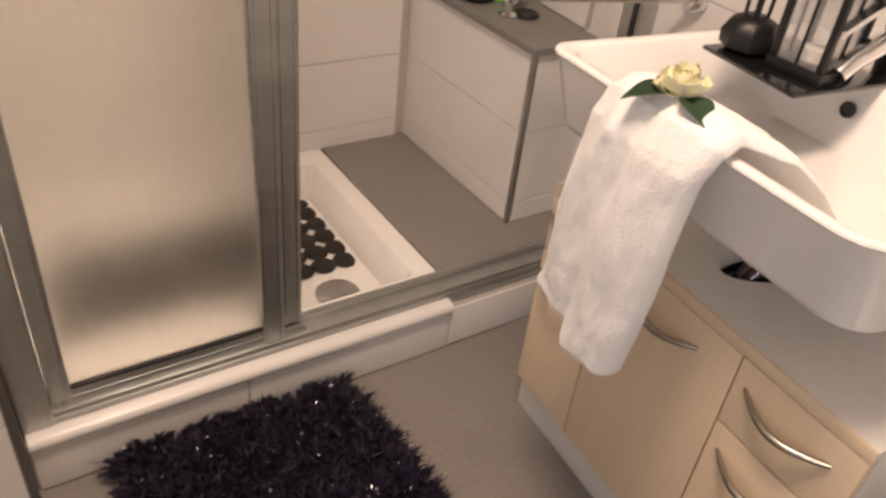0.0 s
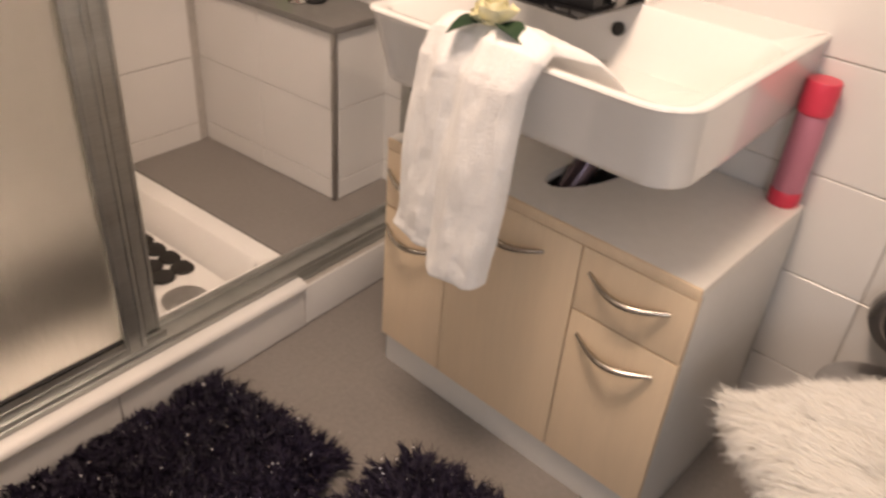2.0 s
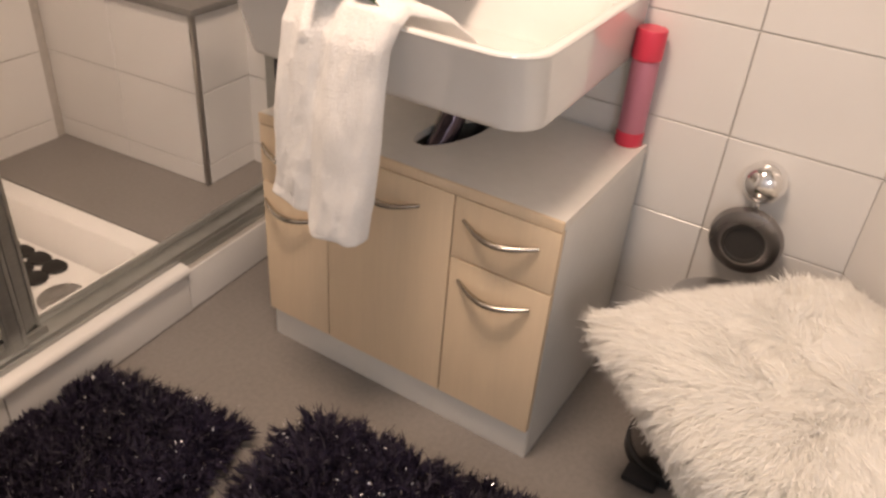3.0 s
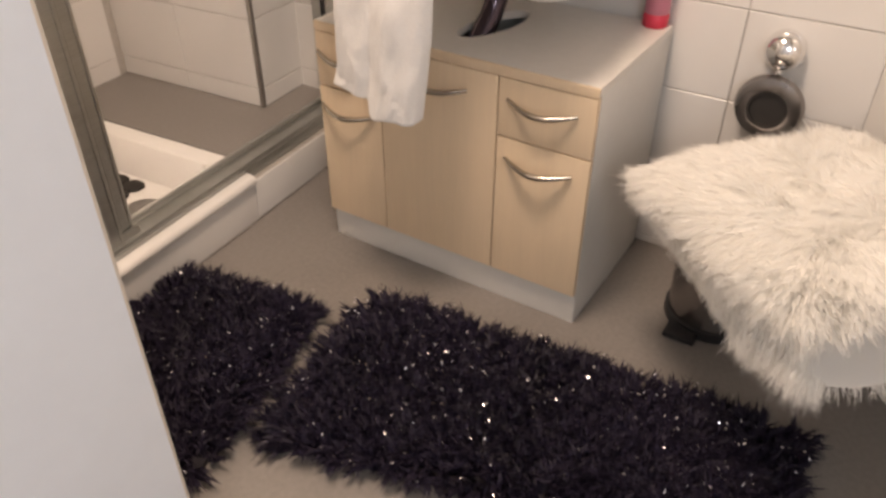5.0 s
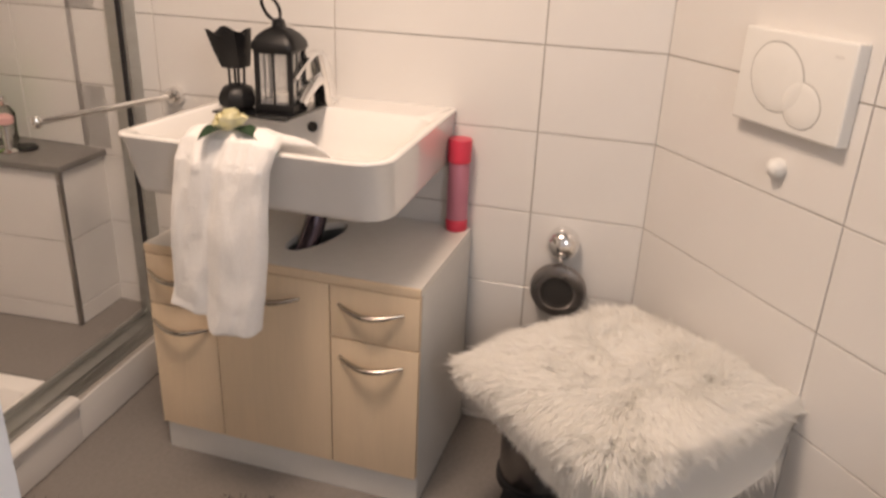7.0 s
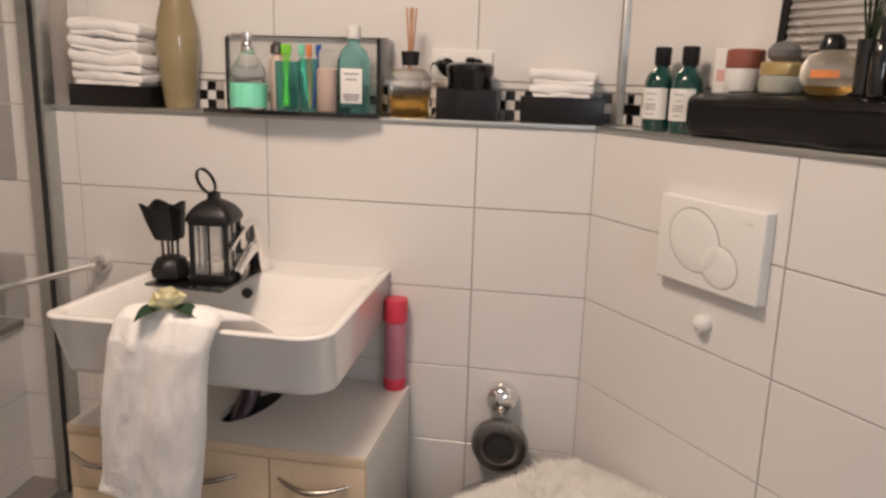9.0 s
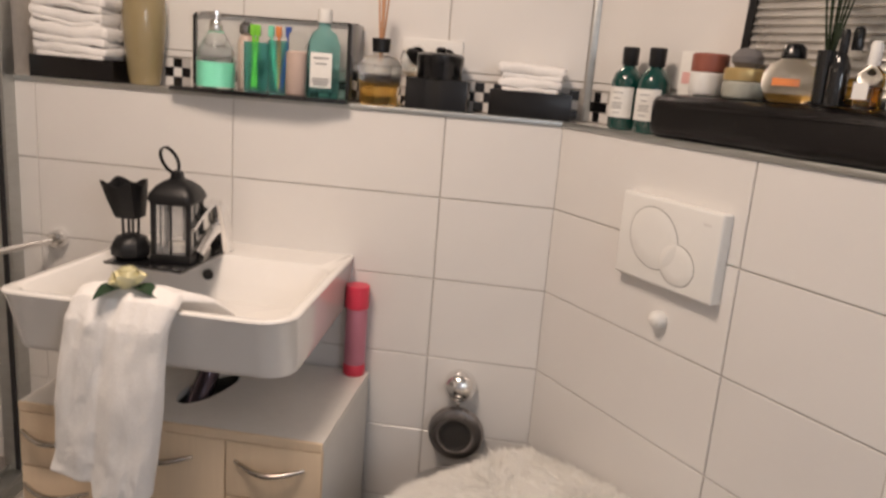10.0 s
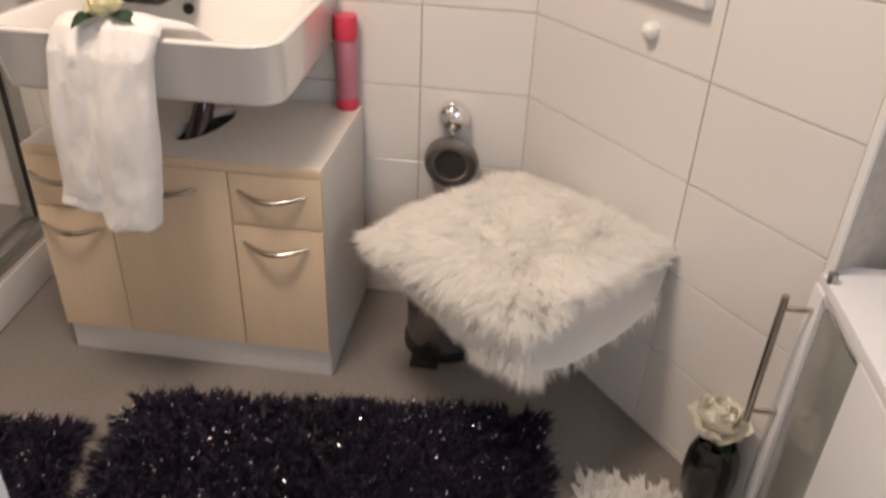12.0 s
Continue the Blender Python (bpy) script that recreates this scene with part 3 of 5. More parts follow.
rug([(0.80, -0.50), (1.35, -0.46), (1.372, -0.185), (0.85, -0.18)], "small white fur rug on the floor", 11, 0.030, 20000, "fur_white", False)

# furry cushion on the closed toilet lid
CC, CA = Vector((1.562, -0.016, 0)), math.atan2(DU.y, DU.x)
toilet = thing("toilet", (CC.x, CC.y, 0), "white wall-hung toilet under a fur cushion", "toilet")
ca = pose(CC.x, CC.y, 0, 0, 0, math.degrees(CA) + 180)
cp = pose(CC.x, CC.y, 0, 0, 0, math.degrees(CA) + 190)
tb = bmesh.new()
oval = lambda sx, sy, z, dy: [Vector((sx * math.cos(a), dy + sy * math.sin(a) * (1.0 if math.sin(a) > 0 else 0.85), z)) for a in [2 * math.pi * i / 32 for i in range(32)]]
loft(tb, [oval(0.07, 0.06, 0.16, -0.16), oval(0.09, 0.09, 0.22, -0.13), oval(0.12, 0.13, 0.30, -0.09), oval(0.145, 0.175, 0.36, -0.05), oval(0.15, 0.185, 0.39, -0.04)], True, (True, True))
part("bowl", turned(tb, ca @ pose(0, -0.02, 0)), "ceramic", toilet)
tl = bmesh.new()
loft(tl, [oval(0.152, 0.19, 0.391, -0.04), oval(0.155, 0.192, 0.40, -0.04), oval(0.150, 0.187, 0.413, -0.04), oval(0.14, 0.175, 0.415, -0.04)], True, (True, True))
part("lid", turned(tl, ca @ pose(0, -0.02, 0)), "plastic", toilet)

cushion = thing("fur_cushion", (CC.x, CC.y, 0.395), "square white fake-fur cushion lying on the toilet lid", "cushion")
cb = bmesh.new()
NC = 24


def pillow(a, b, up):
    """A plump square pillow's surface, a and b from -1 to 1; b = 1 is the side away from the wall."""
    m = max(abs(a), abs(b))
    pinch = 1 - 0.06 * (1 - min(abs(a), abs(b)) ** 2) * m ** 3
    edge = (max(0.0, 1 - a ** 4) * max(0.0, 1 - b ** 4)) ** 0.42
    dip = 0.010 * math.exp(-((a - 0.05) ** 2 + (b - 0.15) ** 2) / 0.07)
    lift = max(0.0, -a) * max(0.0, -b)
    rim = 0.437 - 0.012 * max(0.0, b) ** 2 + 0.036 * lift ** 2
    steep = (max(0.0, 1 - a ** 8) * max(0.0, 1 - b ** 8)) ** 0.25
    deep = 0.090 + 0.024 * b - 0.030 * (max(0.0, -a) * max(0.0, b)) ** 3 - 0.10 * max(0.0, b) * (a + 1) / 2
    bulge = 0.0 if up else 0.050 * math.exp(-((a + 0.90) / 0.13) ** 2) * (1 - ((b - 0.1) / 1.1) ** 4) * (1 - math.exp(-((a + 1) / 0.03) ** 2))
    trim = 1 - 0.19 * (max(0.0, -a) * max(0.0, b)) ** 2
    z = rim + (0.064 * edge - dip if up else -deep * steep)
    wob = 0.007 * noise.noise(Vector((a * 2.1, b * 2.1, 3.0 if up else 7.0)))
    return cp @ Vector((a * 0.237 * pinch * trim - bulge, b * 0.237 * pinch * (1 - 0.14 * lift) * trim, max(z + wob, 0.417 if (not up and a * a + (b + 0.15) ** 2 < 0.40) else 0.0)))


for up in (True, False):
    g = [[cb.verts.new(pillow(2 * i / NC - 1, 2 * j / NC - 1, up)) for j in range(NC + 1)] for i in range(NC + 1)]
    for i in range(NC):
        for j in range(NC):
            cb.faces.new((g[i][j], g[i + 1][j], g[i + 1][j + 1], g[i][j + 1]))
bmesh.ops.remove_doubles(cb, verts=cb.verts, dist=0.0008)
rng = random.Random(5)
roots, fringe, short, skirt = [], [], [], []
for k in range(11000):
    a, b = rng.uniform(-1, 1), rng.uniform(-1, 1)
    up = rng.random() < 0.75
    p, e = pillow(a, b, up), 0.02
    n = (pillow(a + e, b, up) - p).cross(pillow(a, b + e, up) - p).normalized()
    if not up:
        n = -n
    radial = p - Vector((CC.x, CC.y, p.z))
    flow = radial.normalized() * min(1.0, radial.length / 0.19) ** 2
    swirl = Vector((noise.noise(p * 11), noise.noise(p * 11 + Vector((5, 2, 1))), 0.3 * noise.noise(p * 13))) * 1.5 + Vector((noise.noise(p * 34), noise.noise(p * 34 + Vector((2, 9, 1))), 0.5 * noise.noise(p * 30 + Vector((7, 1, 1))))) * 0.5
    side_fur = a < -0.86 and b < 0.50
    if not up and (n.z < (-0.10 if b < 0.6 else -0.55) or (b > 0.6 and a > -0.35)):
        continue
    lie = n * (0.36 if up else 0.20) + flow * (0.9 if up else 0.25) + swirl * (0.95 if up and not side_fur else 0.3) + Vector((0, 0, -0.10 if up else -0.8))
    for q in range(8):
        (short if side_fur or (not up and a < -0.45 and b < 0.8) else roots).append((p - n * 0.003 + Vector((rng.gauss(0, 0.005), rng.gauss(0, 0.005), 0)), lie))
for k in range(2400):                             # combed-down fur on the side that faces the room
    a, b = rng.uniform(-0.95, 1.0), (1 - rng.uniform(0.05, 0.86) ** 4) ** 0.125
    p = pillow(a, b, False)
    n = (p - Vector((CC.x, CC.y, 0.41))).normalized()
    lie = n * 0.10 + Vector((0, 0, -1)) + Vector((noise.noise(p * 15), noise.noise(p * 15 + Vector((3, 1, 8))), 0)) * 0.35
    for q in range(9):
        skirt.append((p + n * 0.001 + Vector((rng.gauss(0, 0.004), rng.gauss(0, 0.004), rng.gauss(0.004, 0.006))), lie))
part("cover", cb, "fur_white", cushion)
for k in range(260):
    a, b = -rng.uniform(0.30, 0.95), rng.uniform(0.80, 1.0)
    p = pillow(a, b, False)
    lie = Vector((-0.35, 0.0, -0.75)) + Vector((noise.noise(p * 20), noise.noise(p * 20 + Vector((1, 7, 2))), 0)) * 0.8
    for q in range(7):
        fringe.append((p + Vector((rng.gauss(0, 0.004), rng.gauss(0, 0.004), 0.004)), lie))
strand_part("short_fur", short, "fur_white", cushion, 0.027, 0.0006, (0, 0, 0), 0.14, 0.35, 23)
strand_part("fringe", fringe, "fur_white", cushion, 0.040, 0.0007, (0, 0, 0), 0.10, 0.30, 22)
strand_part("side_fur", skirt, "fur_white", cushion, 0.026, 0.0011, (0, 0, 0), 0.10, 0.05, 24)
strand_part("fur", roots, "fur_white", cushion, 0.047, 0.0010, (0, 0, 0), 0.12, 0.20, 21)


# ---- towel on the basin rim ----
towel = thing("hand_towel", (1.43, 0.80, 0.475), "white terry hand towel folded over the basin rim", "towel")
RUN = [(1.575, 0.800), (1.545, 0.842), (1.512, 0.872), (1.480, 0.884), (1.450, 0.888), (1.430, 0.876), (1.422, 0.845), (1.420, 0.79), (1.421, 0.72), (1.424, 0.65), (1.427, 0.585), (1.430, 0.54), (1.432, 0.502)]
tw = bmesh.new()
W, grid, dense = 44, [], []
for (x0, z0), (x1, z1) in zip(RUN, RUN[1:]):
    dense += [(x0 + (x1 - x0) * k / 6, z0 + (z1 - z0) * k / 6) for k in range(6)]
dense.append(RUN[-1])
dense = [(x + 0.010, z - 0.003) for x, z in dense]
L = len(dense) - 1
for layer in (0, 1):
    sheet = []
    for i, (x, z) in enumerate(dense):
        s = i / L
        fall = max(0.0, (s - 0.40) / 0.60)
        tail = max(0.0, (0.30 - s) / 0.30)
        row = []
        for j in range(W + 1):
            w = 2 * j / W - 1                      # -1 on the side of the spray can, +1 on the shower side
            half = 0.101 + 0.006 * fall + 0.035 * tail
            cy = 0.760 + 0.056 * fall - 0.045 * tail
            lobe = max(0.0, 1 - w ** 4) ** 0.5
            groove = math.exp(-((w - 0.05) ** 2) / 0.020) + 0.4 * math.exp(-((w - 0.62) ** 2) / 0.03)
            thick = (0.009 + 0.020 * min(1, s * 2.2)) * lobe * (1 - 0.26 * groove * min(1, s * 2)) + 0.002
            if w < 0.05:
                thick *= 1 + 0.35 * fall
            round_end = 0.065 * max(0.0, abs(w + 0.45) / 0.5 - 0.55) ** 2 if w < 0.05 else 0.0
            hang = (0.016 if w < 0.05 else -0.022) * fall + 0.010 * math.sin(w * 5 + 1) * max(0.0, fall - 0.5) - round_end * fall ** 3
            nx, nz = (0, 1) if s < 0.34 else ((-0.7, 0.7) if s < 0.44 else (-1, 0))
            out = thick if layer else -0.15 * thick
            wob = 0.005 * noise.noise(Vector((w * 2.4, s * 5, 2))) + 0.0035 * noise.noise(Vector((w * 5, s * 11, 5))) + 0.0014 * noise.noise(Vector((w * 9, s * 44, 8))) + 0.0007 * noise.noise(Vector((w * 20, s * 100, 3)))
            row.append(tw.verts.new((x + nx * (out + wob), cy + half * w + 0.004 * noise.noise(Vector((s * 5, w, 9))), z + nz * (out + wob) - hang)))
        sheet.append(row)
    grid.append(sheet)
for sheet in grid:
    for i in range(L):
        for j in range(W):
            tw.faces.new((sheet[i][j], sheet[i + 1][j], sheet[i + 1][j + 1], sheet[i][j + 1]))
for i in range(L):
    for j in (0, W):
        tw.faces.new((grid[0][i][j], grid[0][i + 1][j], grid[1][i + 1][j], grid[1][i][j]))
for j in range(W):
    for i in (0, L):
        tw.faces.new((grid[0][i][j], grid[0][i][j + 1], grid[1][i][j + 1], grid[1][i][j]))
cloth = part("cloth", tw, "terry", towel)
cloth.modifiers.new("smooth", "SUBSURF").render_levels = 1


# ---- flush plate ----
M["gap_shade"] = material("painted_gap_shade", (0.30, 0.29, 0.27), 0.6, vary=0.05)
plate = thing("flush_plate", tuple(on_diag(0.385, 0.004, 0.958)), "white plastic dual flush plate on the tiled wall", "flush plate")
PU, PZ = (0.256, 0.512), (0.958, 1.126)
part("plate", turned(box((PU[0], 0.003, PZ[0]), (PU[1], 0.030, PZ[1]), 0.005, 3), mdiag), "plastic", plate)


def flush_key(cu, cz, ru, rz, tilt, out):
    k = bmesh.new()
    ring = lambda f, o: [Vector((cu + f * (ru * math.cos(a) * math.cos(tilt) - rz * math.sin(a) * math.sin(tilt)), o, cz + f * (ru * math.cos(a) * math.sin(tilt) + rz * math.sin(a) * math.cos(tilt)))) for a in [2 * math.pi * i / 40 for i in range(40)]]
    loft(k, [ring(1.0, 0.024), ring(1.0, out), ring(0.97, out + 0.0008), ring(0.5, out + 0.0004)], True, (True, True))
    return turned(k, mdiag)


# grey rims below the keys paint the shade in the gaps round them
part("key_gap", flush_key(0.353, 1.048, 0.0672, 0.0592, -0.5, 0.0300), "gap_shade", plate)
part("key_gap", flush_key(0.420, 1.010, 0.0452, 0.0402, -0.3, 0.0300), "gap_shade", plate)
part("large_key", flush_key(0.353, 1.048, 0.0660, 0.0580, -0.5, 0.0304), "plastic", plate)
part("small_key", flush_key(0.420, 1.010, 0.0440, 0.0390, -0.3, 0.0304), "plastic", plate)
part("print_bar", turned(box((0.470, 0.0300, 1.098), (0.488, 0.0306, 1.103)), mdiag), "laminate", plate, "small grey imprint")
stop = thing("lid_bumper", tuple(on_diag(0.379, 0.004, 0.888)), "small round white rubber wall bumper", "bumper")
bp = turned(lathe((0, 0, 0), [(0.016, 0.0), (0.018, 0.006), (0.017, 0.018), (0.010, 0.026), (0.001, 0.028)], 20), mdiag @ pose(0.379, 0.003, 0.888, -90, 0, 0))
part("bumper_body", bp, "plastic", stop)


# ---- spray can, paper holder, bin ----
M["can_red"] = material("red_plastic", (0.64, 0.045, 0.085), 0.3, vary=0.05)
M["can_pink"] = material("pink_printed_metal", (0.52, 0.20, 0.27), 0.3, 0.2, vary=0.18, grain=25, stretch=(1, 1, 0.3))
can = thing("spray_can", (1.962, 0.454, CH), "pink aerosol air freshener with a red cap", "spray can")
part("body", lathe((1.962, 0.454, CH), [(0.024, 0.028), (0.0268, 0.03), (0.0268, 0.172), (0.023, 0.182)], 24), "can_pink", can)
part("foot", lathe((1.962, 0.454, CH), [(0.026, 0.0), (0.028, 0.003), (0.028, 0.026), (0.026, 0.029)], 24), "can_red", can)
part("cap", lathe((1.962, 0.454, CH), [(0.027, 0.174), (0.0295, 0.177), (0.0295, 0.228), (0.0280, 0.232), (0.001, 0.233)], 24), "can_red", can)

holder = thing("paper_holder", (1.995, 0.185, 0.50), "round chrome wall holder with a dark ring", "paper holder")
part("wall_mount", turned(lathe((0, 0, 0), [(0.034, 0.0), (0.041, 0.004), (0.041, 0.020), (0.035, 0.038), (0.022, 0.049), (0.006, 0.053), (0.001, 0.053)], 28), pose(1.996, 0.185, 0.567, 0, -90, 0)), "chrome", holder)
part("arm", tube([(1.985, 0.185, 0.560), (1.978, 0.185, 0.535), (1.975, 0.185, 0.515)], 0.006), "chrome", holder)
part("ring", turned(lathe((0, 0, 0), [(0.034, 0.0), (0.068, 0.004), (0.071, 0.012), (0.066, 0.024), (0.044, 0.032), (0.036, 0.030), (0.034, 0.016)], 40), pose(1.968, 0.183, 0.452, 0, -90, 0)), "dark_chrome", holder, "dark polished metal ring")
# matte black disc painted in as the dark of the ring's hole
part("core", turned(lathe((0, 0, 0), [(0.040, 0.0270), (0.0415, 0.0330), (0.036, 0.0325), (0.033, 0.0210), (0.001, 0.0200)], 30), pose(1.968, 0.183, 0.452, 0, -90, 0)), "hollow_shade", holder)

bin_ = thing("pedal_bin", (1.80, 0.165, 0), "dark steel pedal bin beside the toilet", "bin")
part("body", lathe((1.80, 0.165, 0), [(0.090, 0.012), (0.098, 0.02), (0.102, 0.355), (0.104, 0.36)], 36), "dark_chrome", bin_)
part("base_ring", lathe((1.80, 0.165, 0), [(0.098, 0.0), (0.105, 0.002), (0.105, 0.022), (0.099, 0.024)], 36), "seal", bin_)
part("lid", lathe((1.80, 0.165, 0), [(0.105, 0.358), (0.107, 0.368), (0.100, 0.388), (0.070, 0.402), (0.03, 0.408), (0.001, 0.409)], 36), "steel", bin_)
part("pedal", box((1.665, 0.165, 0.004), (1.71, 0.235, 0.018), 0.004), "seal", bin_)


# ---- side cabinet, handle ----
side = thing("side_cabinet", (1.05, -0.70, 0), "white side cabinet with a smoked glass panel and chrome edge", "cabinet")
part("carcass", box((0.62, -0.985, 0.02), (1.335, -0.535, 0.585), 0.002), "door", side)
part("cabinet_top", box((0.61, -0.985, 0.585), (1.345, -0.515, 0.607), 0.003), "door", side)
sd = part("door", box((1.278, -0.535, 0.03), (1.338, -0.512, 0.583), 0.002), "door", side)
part("handle", tube([(1.295, -0.462, 0.285), (1.295, -0.462, 0.565)], 0.007, 14), "nickel", sd, "straight steel bar handle")
for z in (0.310, 0.540):
    part("handle_post", tube([(1.295, -0.462, z), (1.297, -0.512, z)], 0.005), "nickel", sd)
M["smoke"] = material("smoked_glass", (0.27, 0.28, 0.26), 0.14, vary=0.06, coat=0.5)
part("hinge", tube([(1.285, -0.520, 0.606), (1.285, -0.520, 0.624)], 0.008, 12), "steel", side, "small metal hinge pin")
part("glass_panel", box((1.112, -0.532, 0.03), (1.274, -0.520, 0.575), 0.001), "smoke", side, "smoked glass panel")
part("chrome_edge", box((1.108, -0.530, 0.575), (1.278, -0.512, 0.584), 0.002), "chrome", side)
part("front_panel", box((0.63, -0.535, 0.03), (1.108, -0.514, 0.583), 0.002), "door", side)


# ---- things on the basin ----
def clear(name, colour, rough=0.03, ior=1.45):
    return material(name, colour, rough, trans=1.0, ior=ior, vary=0.01)


M["glass"] = clear("clear_glass", (0.93, 0.94, 0.93), 0.08, 1.18)
M["teal_glass"] = clear("teal_glass", (0.36, 0.74, 0.73), 0.12, 1.2)
M["green_glass"] = material("dark_green_glass", (0.004, 0.05, 0.042), 0.06, vary=0.1, coat=0.6)
M["mint"] = material("mint_soap", (0.20, 0.66, 0.46), 0.2, vary=0.04)
M["amber"] = clear("amber_oil", (0.86, 0.50, 0.08), 0.02)
M["paper"] = material("white_paper_label", (0.80, 0.79, 0.76), 0.6, vary=0.05, grain=90)
M["ink"] = material("grey_print", (0.34, 0.34, 0.34), 0.7, vary=0.2)
M["olive"] = material("olive_glass_vase", (0.30, 0.24, 0.13), 0.16, vary=0.12, grain=12, coat=0.4)
M["pink"] = material("pink_plastic", (0.72, 0.42, 0.40), 0.35, vary=0.05)
M["brown"] = material("brown_lid", (0.30, 0.10, 0.07), 0.35, vary=0.1)
M["gold"] = material("pale_gold_lid", (0.70, 0.52, 0.24), 0.3, 0.7, vary=0.08)
M["beige"] = material("beige_plastic", (0.56, 0.43, 0.37), 0.4, vary=0.05)
M["lime"] = material("lime_plastic", (0.22, 0.62, 0.06), 0.35, vary=0.1)
M["blue"] = material("blue_plastic", (0.03, 0.08, 0.35), 0.35, vary=0.1)
M["orange"] = material("orange_plastic", (0.75, 0.25, 0.08), 0.4, vary=0.1)
M["teal"] = material("teal_plastic", (0.02, 0.40, 0.46), 0.3, vary=0.08)
M["brown_glass"] = material("brown_bottle_plastic", (0.10, 0.025, 0.012), 0.2, vary=0.1, coat=0.4)
M["reed"] = material("rattan_reed", (0.55, 0.30, 0.17), 0.8, vary=0.15)
M["petal"] = material("cream_petal", (0.88, 0.83, 0.56), 0.6, vary=0.10, grain=30)
M["petal_white"] = material("white_rose_petal", (0.90, 0.88, 0.78), 0.6, vary=0.06, grain=30)
M["leaf"] = material("dark_green_leaf", (0.018, 0.045, 0.020), 0.4, vary=0.3, grain=60)
M["stem"] = material("dark_plant_stem", (0.02, 0.035, 0.012), 0.6, vary=0.3)
M["wax"] = material("white_candle_wax", (0.82, 0.78, 0.70), 0.5, vary=0.03)
M["silver_glass"] = material("silver_reflection_glass", (0.90, 0.87, 0.82), 0.30, 0.8, vary=0.25, grain=14, bump=0.6, bump_scale=60)
M["sage"] = material("grey_green_glass", (0.42, 0.42, 0.36), 0.15, vary=0.06)


def leaf_mesh(at, yaw, length, width, lift, curl=0.25):
    """A pointed leaf with a folded midrib."""
    bm = bmesh.new()
    n = 8
    rows_ = []
    for i in range(n + 1):
        s = i / n
        w = width * math.sin(math.pi * min(1, s ** 0.75)) * 0.5 + 0.0003
        z = lift * s - curl * length * s * s
        rows_.append([Vector((s * length, -w, z + w * 0.35)), Vector((s * length, 0, z)), Vector((s * length, w, z + w * 0.35))])
    under = [[p - Vector((0, 0, 0.0008)) for p in r] for r in rows_]
    loft(bm, [r + u[::-1] for r, u in zip(rows_, under)], True, (True, True))
    return turned(bm, pose(*at, 0, 0, yaw))


def petal_mesh(at, yaw, tilt, size, cup):
    bm = bmesh.new()
    n, top, low = 6, [], []
    for i in range(n + 1):
        row, row2 = [], []
        for j in range(n + 1):
            s, w = i / n, 2 * j / n - 1
            half = size * 0.62 * math.sin(math.pi * (0.10 + 0.62 * s)) ** 0.8
            p = Vector((s * size * (1 - 0.28 * w * w * s) + 0.04 * size * math.sin(7 * w + s), w * half, cup * size * (s ** 2 * 0.9 + w * w * 0.45)))
            row.append(p)
            row2.append(p - Vector((0, 0, 0.0008)))
        top.append(row)
        low.append(row2)
    loft(bm, [a + b[::-1] for a, b in zip(top, low)], True, (True, True))
    return turned(bm, pose(*at, 0, 0, yaw) @ pose(0, 0, 0, 0, -tilt, 0))


def bloom(parent, at, size, mat, seed):
    """A full rose of overlapping petals."""
    rng_ = random.Random(seed)
    for ring, (count, tilt, scale, lift) in enumerate(((6, 8, 1.0, 0.0), (6, 30, 0.90, 0.006), (5, 52, 0.78, 0.009), (4, 70, 0.62, 0.010), (3, 84, 0.45, 0.011))):
        for k in range(count):
            part("petal", petal_mesh((at[0], at[1], at[2] + lift * size / 0.03), k * 360 / count + ring * 31 + rng_.uniform(-9, 9), tilt + rng_.uniform(-7, 7), size * scale, 0.42), mat, parent)


flower = thing("rose_decoration", (1.452, 0.759, 0.898), "cream artificial rose with dark leaves lying on the towel", "flower")
fl = random.Random(12)
for count, tilt, scale, lift in ((5, 14, 1.0, 0.0), (5, 34, 0.86, 0.005), (4, 58, 0.66, 0.009), (3, 76, 0.45, 0.011)):
    for k in range(count):
        part("petal", petal_mesh((1.452, 0.759, 0.904 + lift), k * 360 / count + count * 17 + fl.uniform(-22, 22), tilt + fl.uniform(-14, 14), 0.037 * scale * fl.uniform(0.85, 1.12), 0.42), "petal", flower)
for yaw, ln, wd in ((152, 0.058, 0.042), (-104, 0.058, 0.042), (25, 0.056, 0.036)):
    part("leaf", leaf_mesh((1.452 + 0.012 * math.cos(radians(yaw)), 0.759 + 0.012 * math.sin(radians(yaw)), 0.909), yaw, ln, wd, 0.004, 0.30 if abs(yaw) > 90 else 0.05), "leaf", flower)

# mixer tap: a wedge leaning forward, a short spout and a flat lever
M["tap_chrome"] = material("lime_hazed_chrome", (0.88, 0.87, 0.86), 0.20, 1.0, vary=0.05, grain=60)
mixer = thing("basin_mixer", (1.893, 0.775, BZ), "chrome single-lever basin mixer tap", "tap")
part("base", lathe((1.893, 0.775, BZ), [(0.028, 0), (0.028, 0.005), (0.025, 0.008)], 24), "chrome", mixer)


def squared(x, y, z, sx, sy):
    return rounded(x - sx, x + sx, y - sy, y + sy, z, rad(min(sx, sy) * 0.55), 4)


wedge = bmesh.new()
loft(wedge, [squared(1.893, 0.775, BZ + 0.006, 0.025, 0.024), squared(1.886, 0.775, BZ + 0.045, 0.025, 0.023), squared(1.874, 0.776, BZ + 0.090, 0.024, 0.021), squared(1.862, 0.777, BZ + 0.122, 0.019, 0.018), squared(1.858, 0.777, BZ + 0.128, 0.012, 0.012)], True, (True, True))
part("body", wedge, "tap_chrome", mixer)
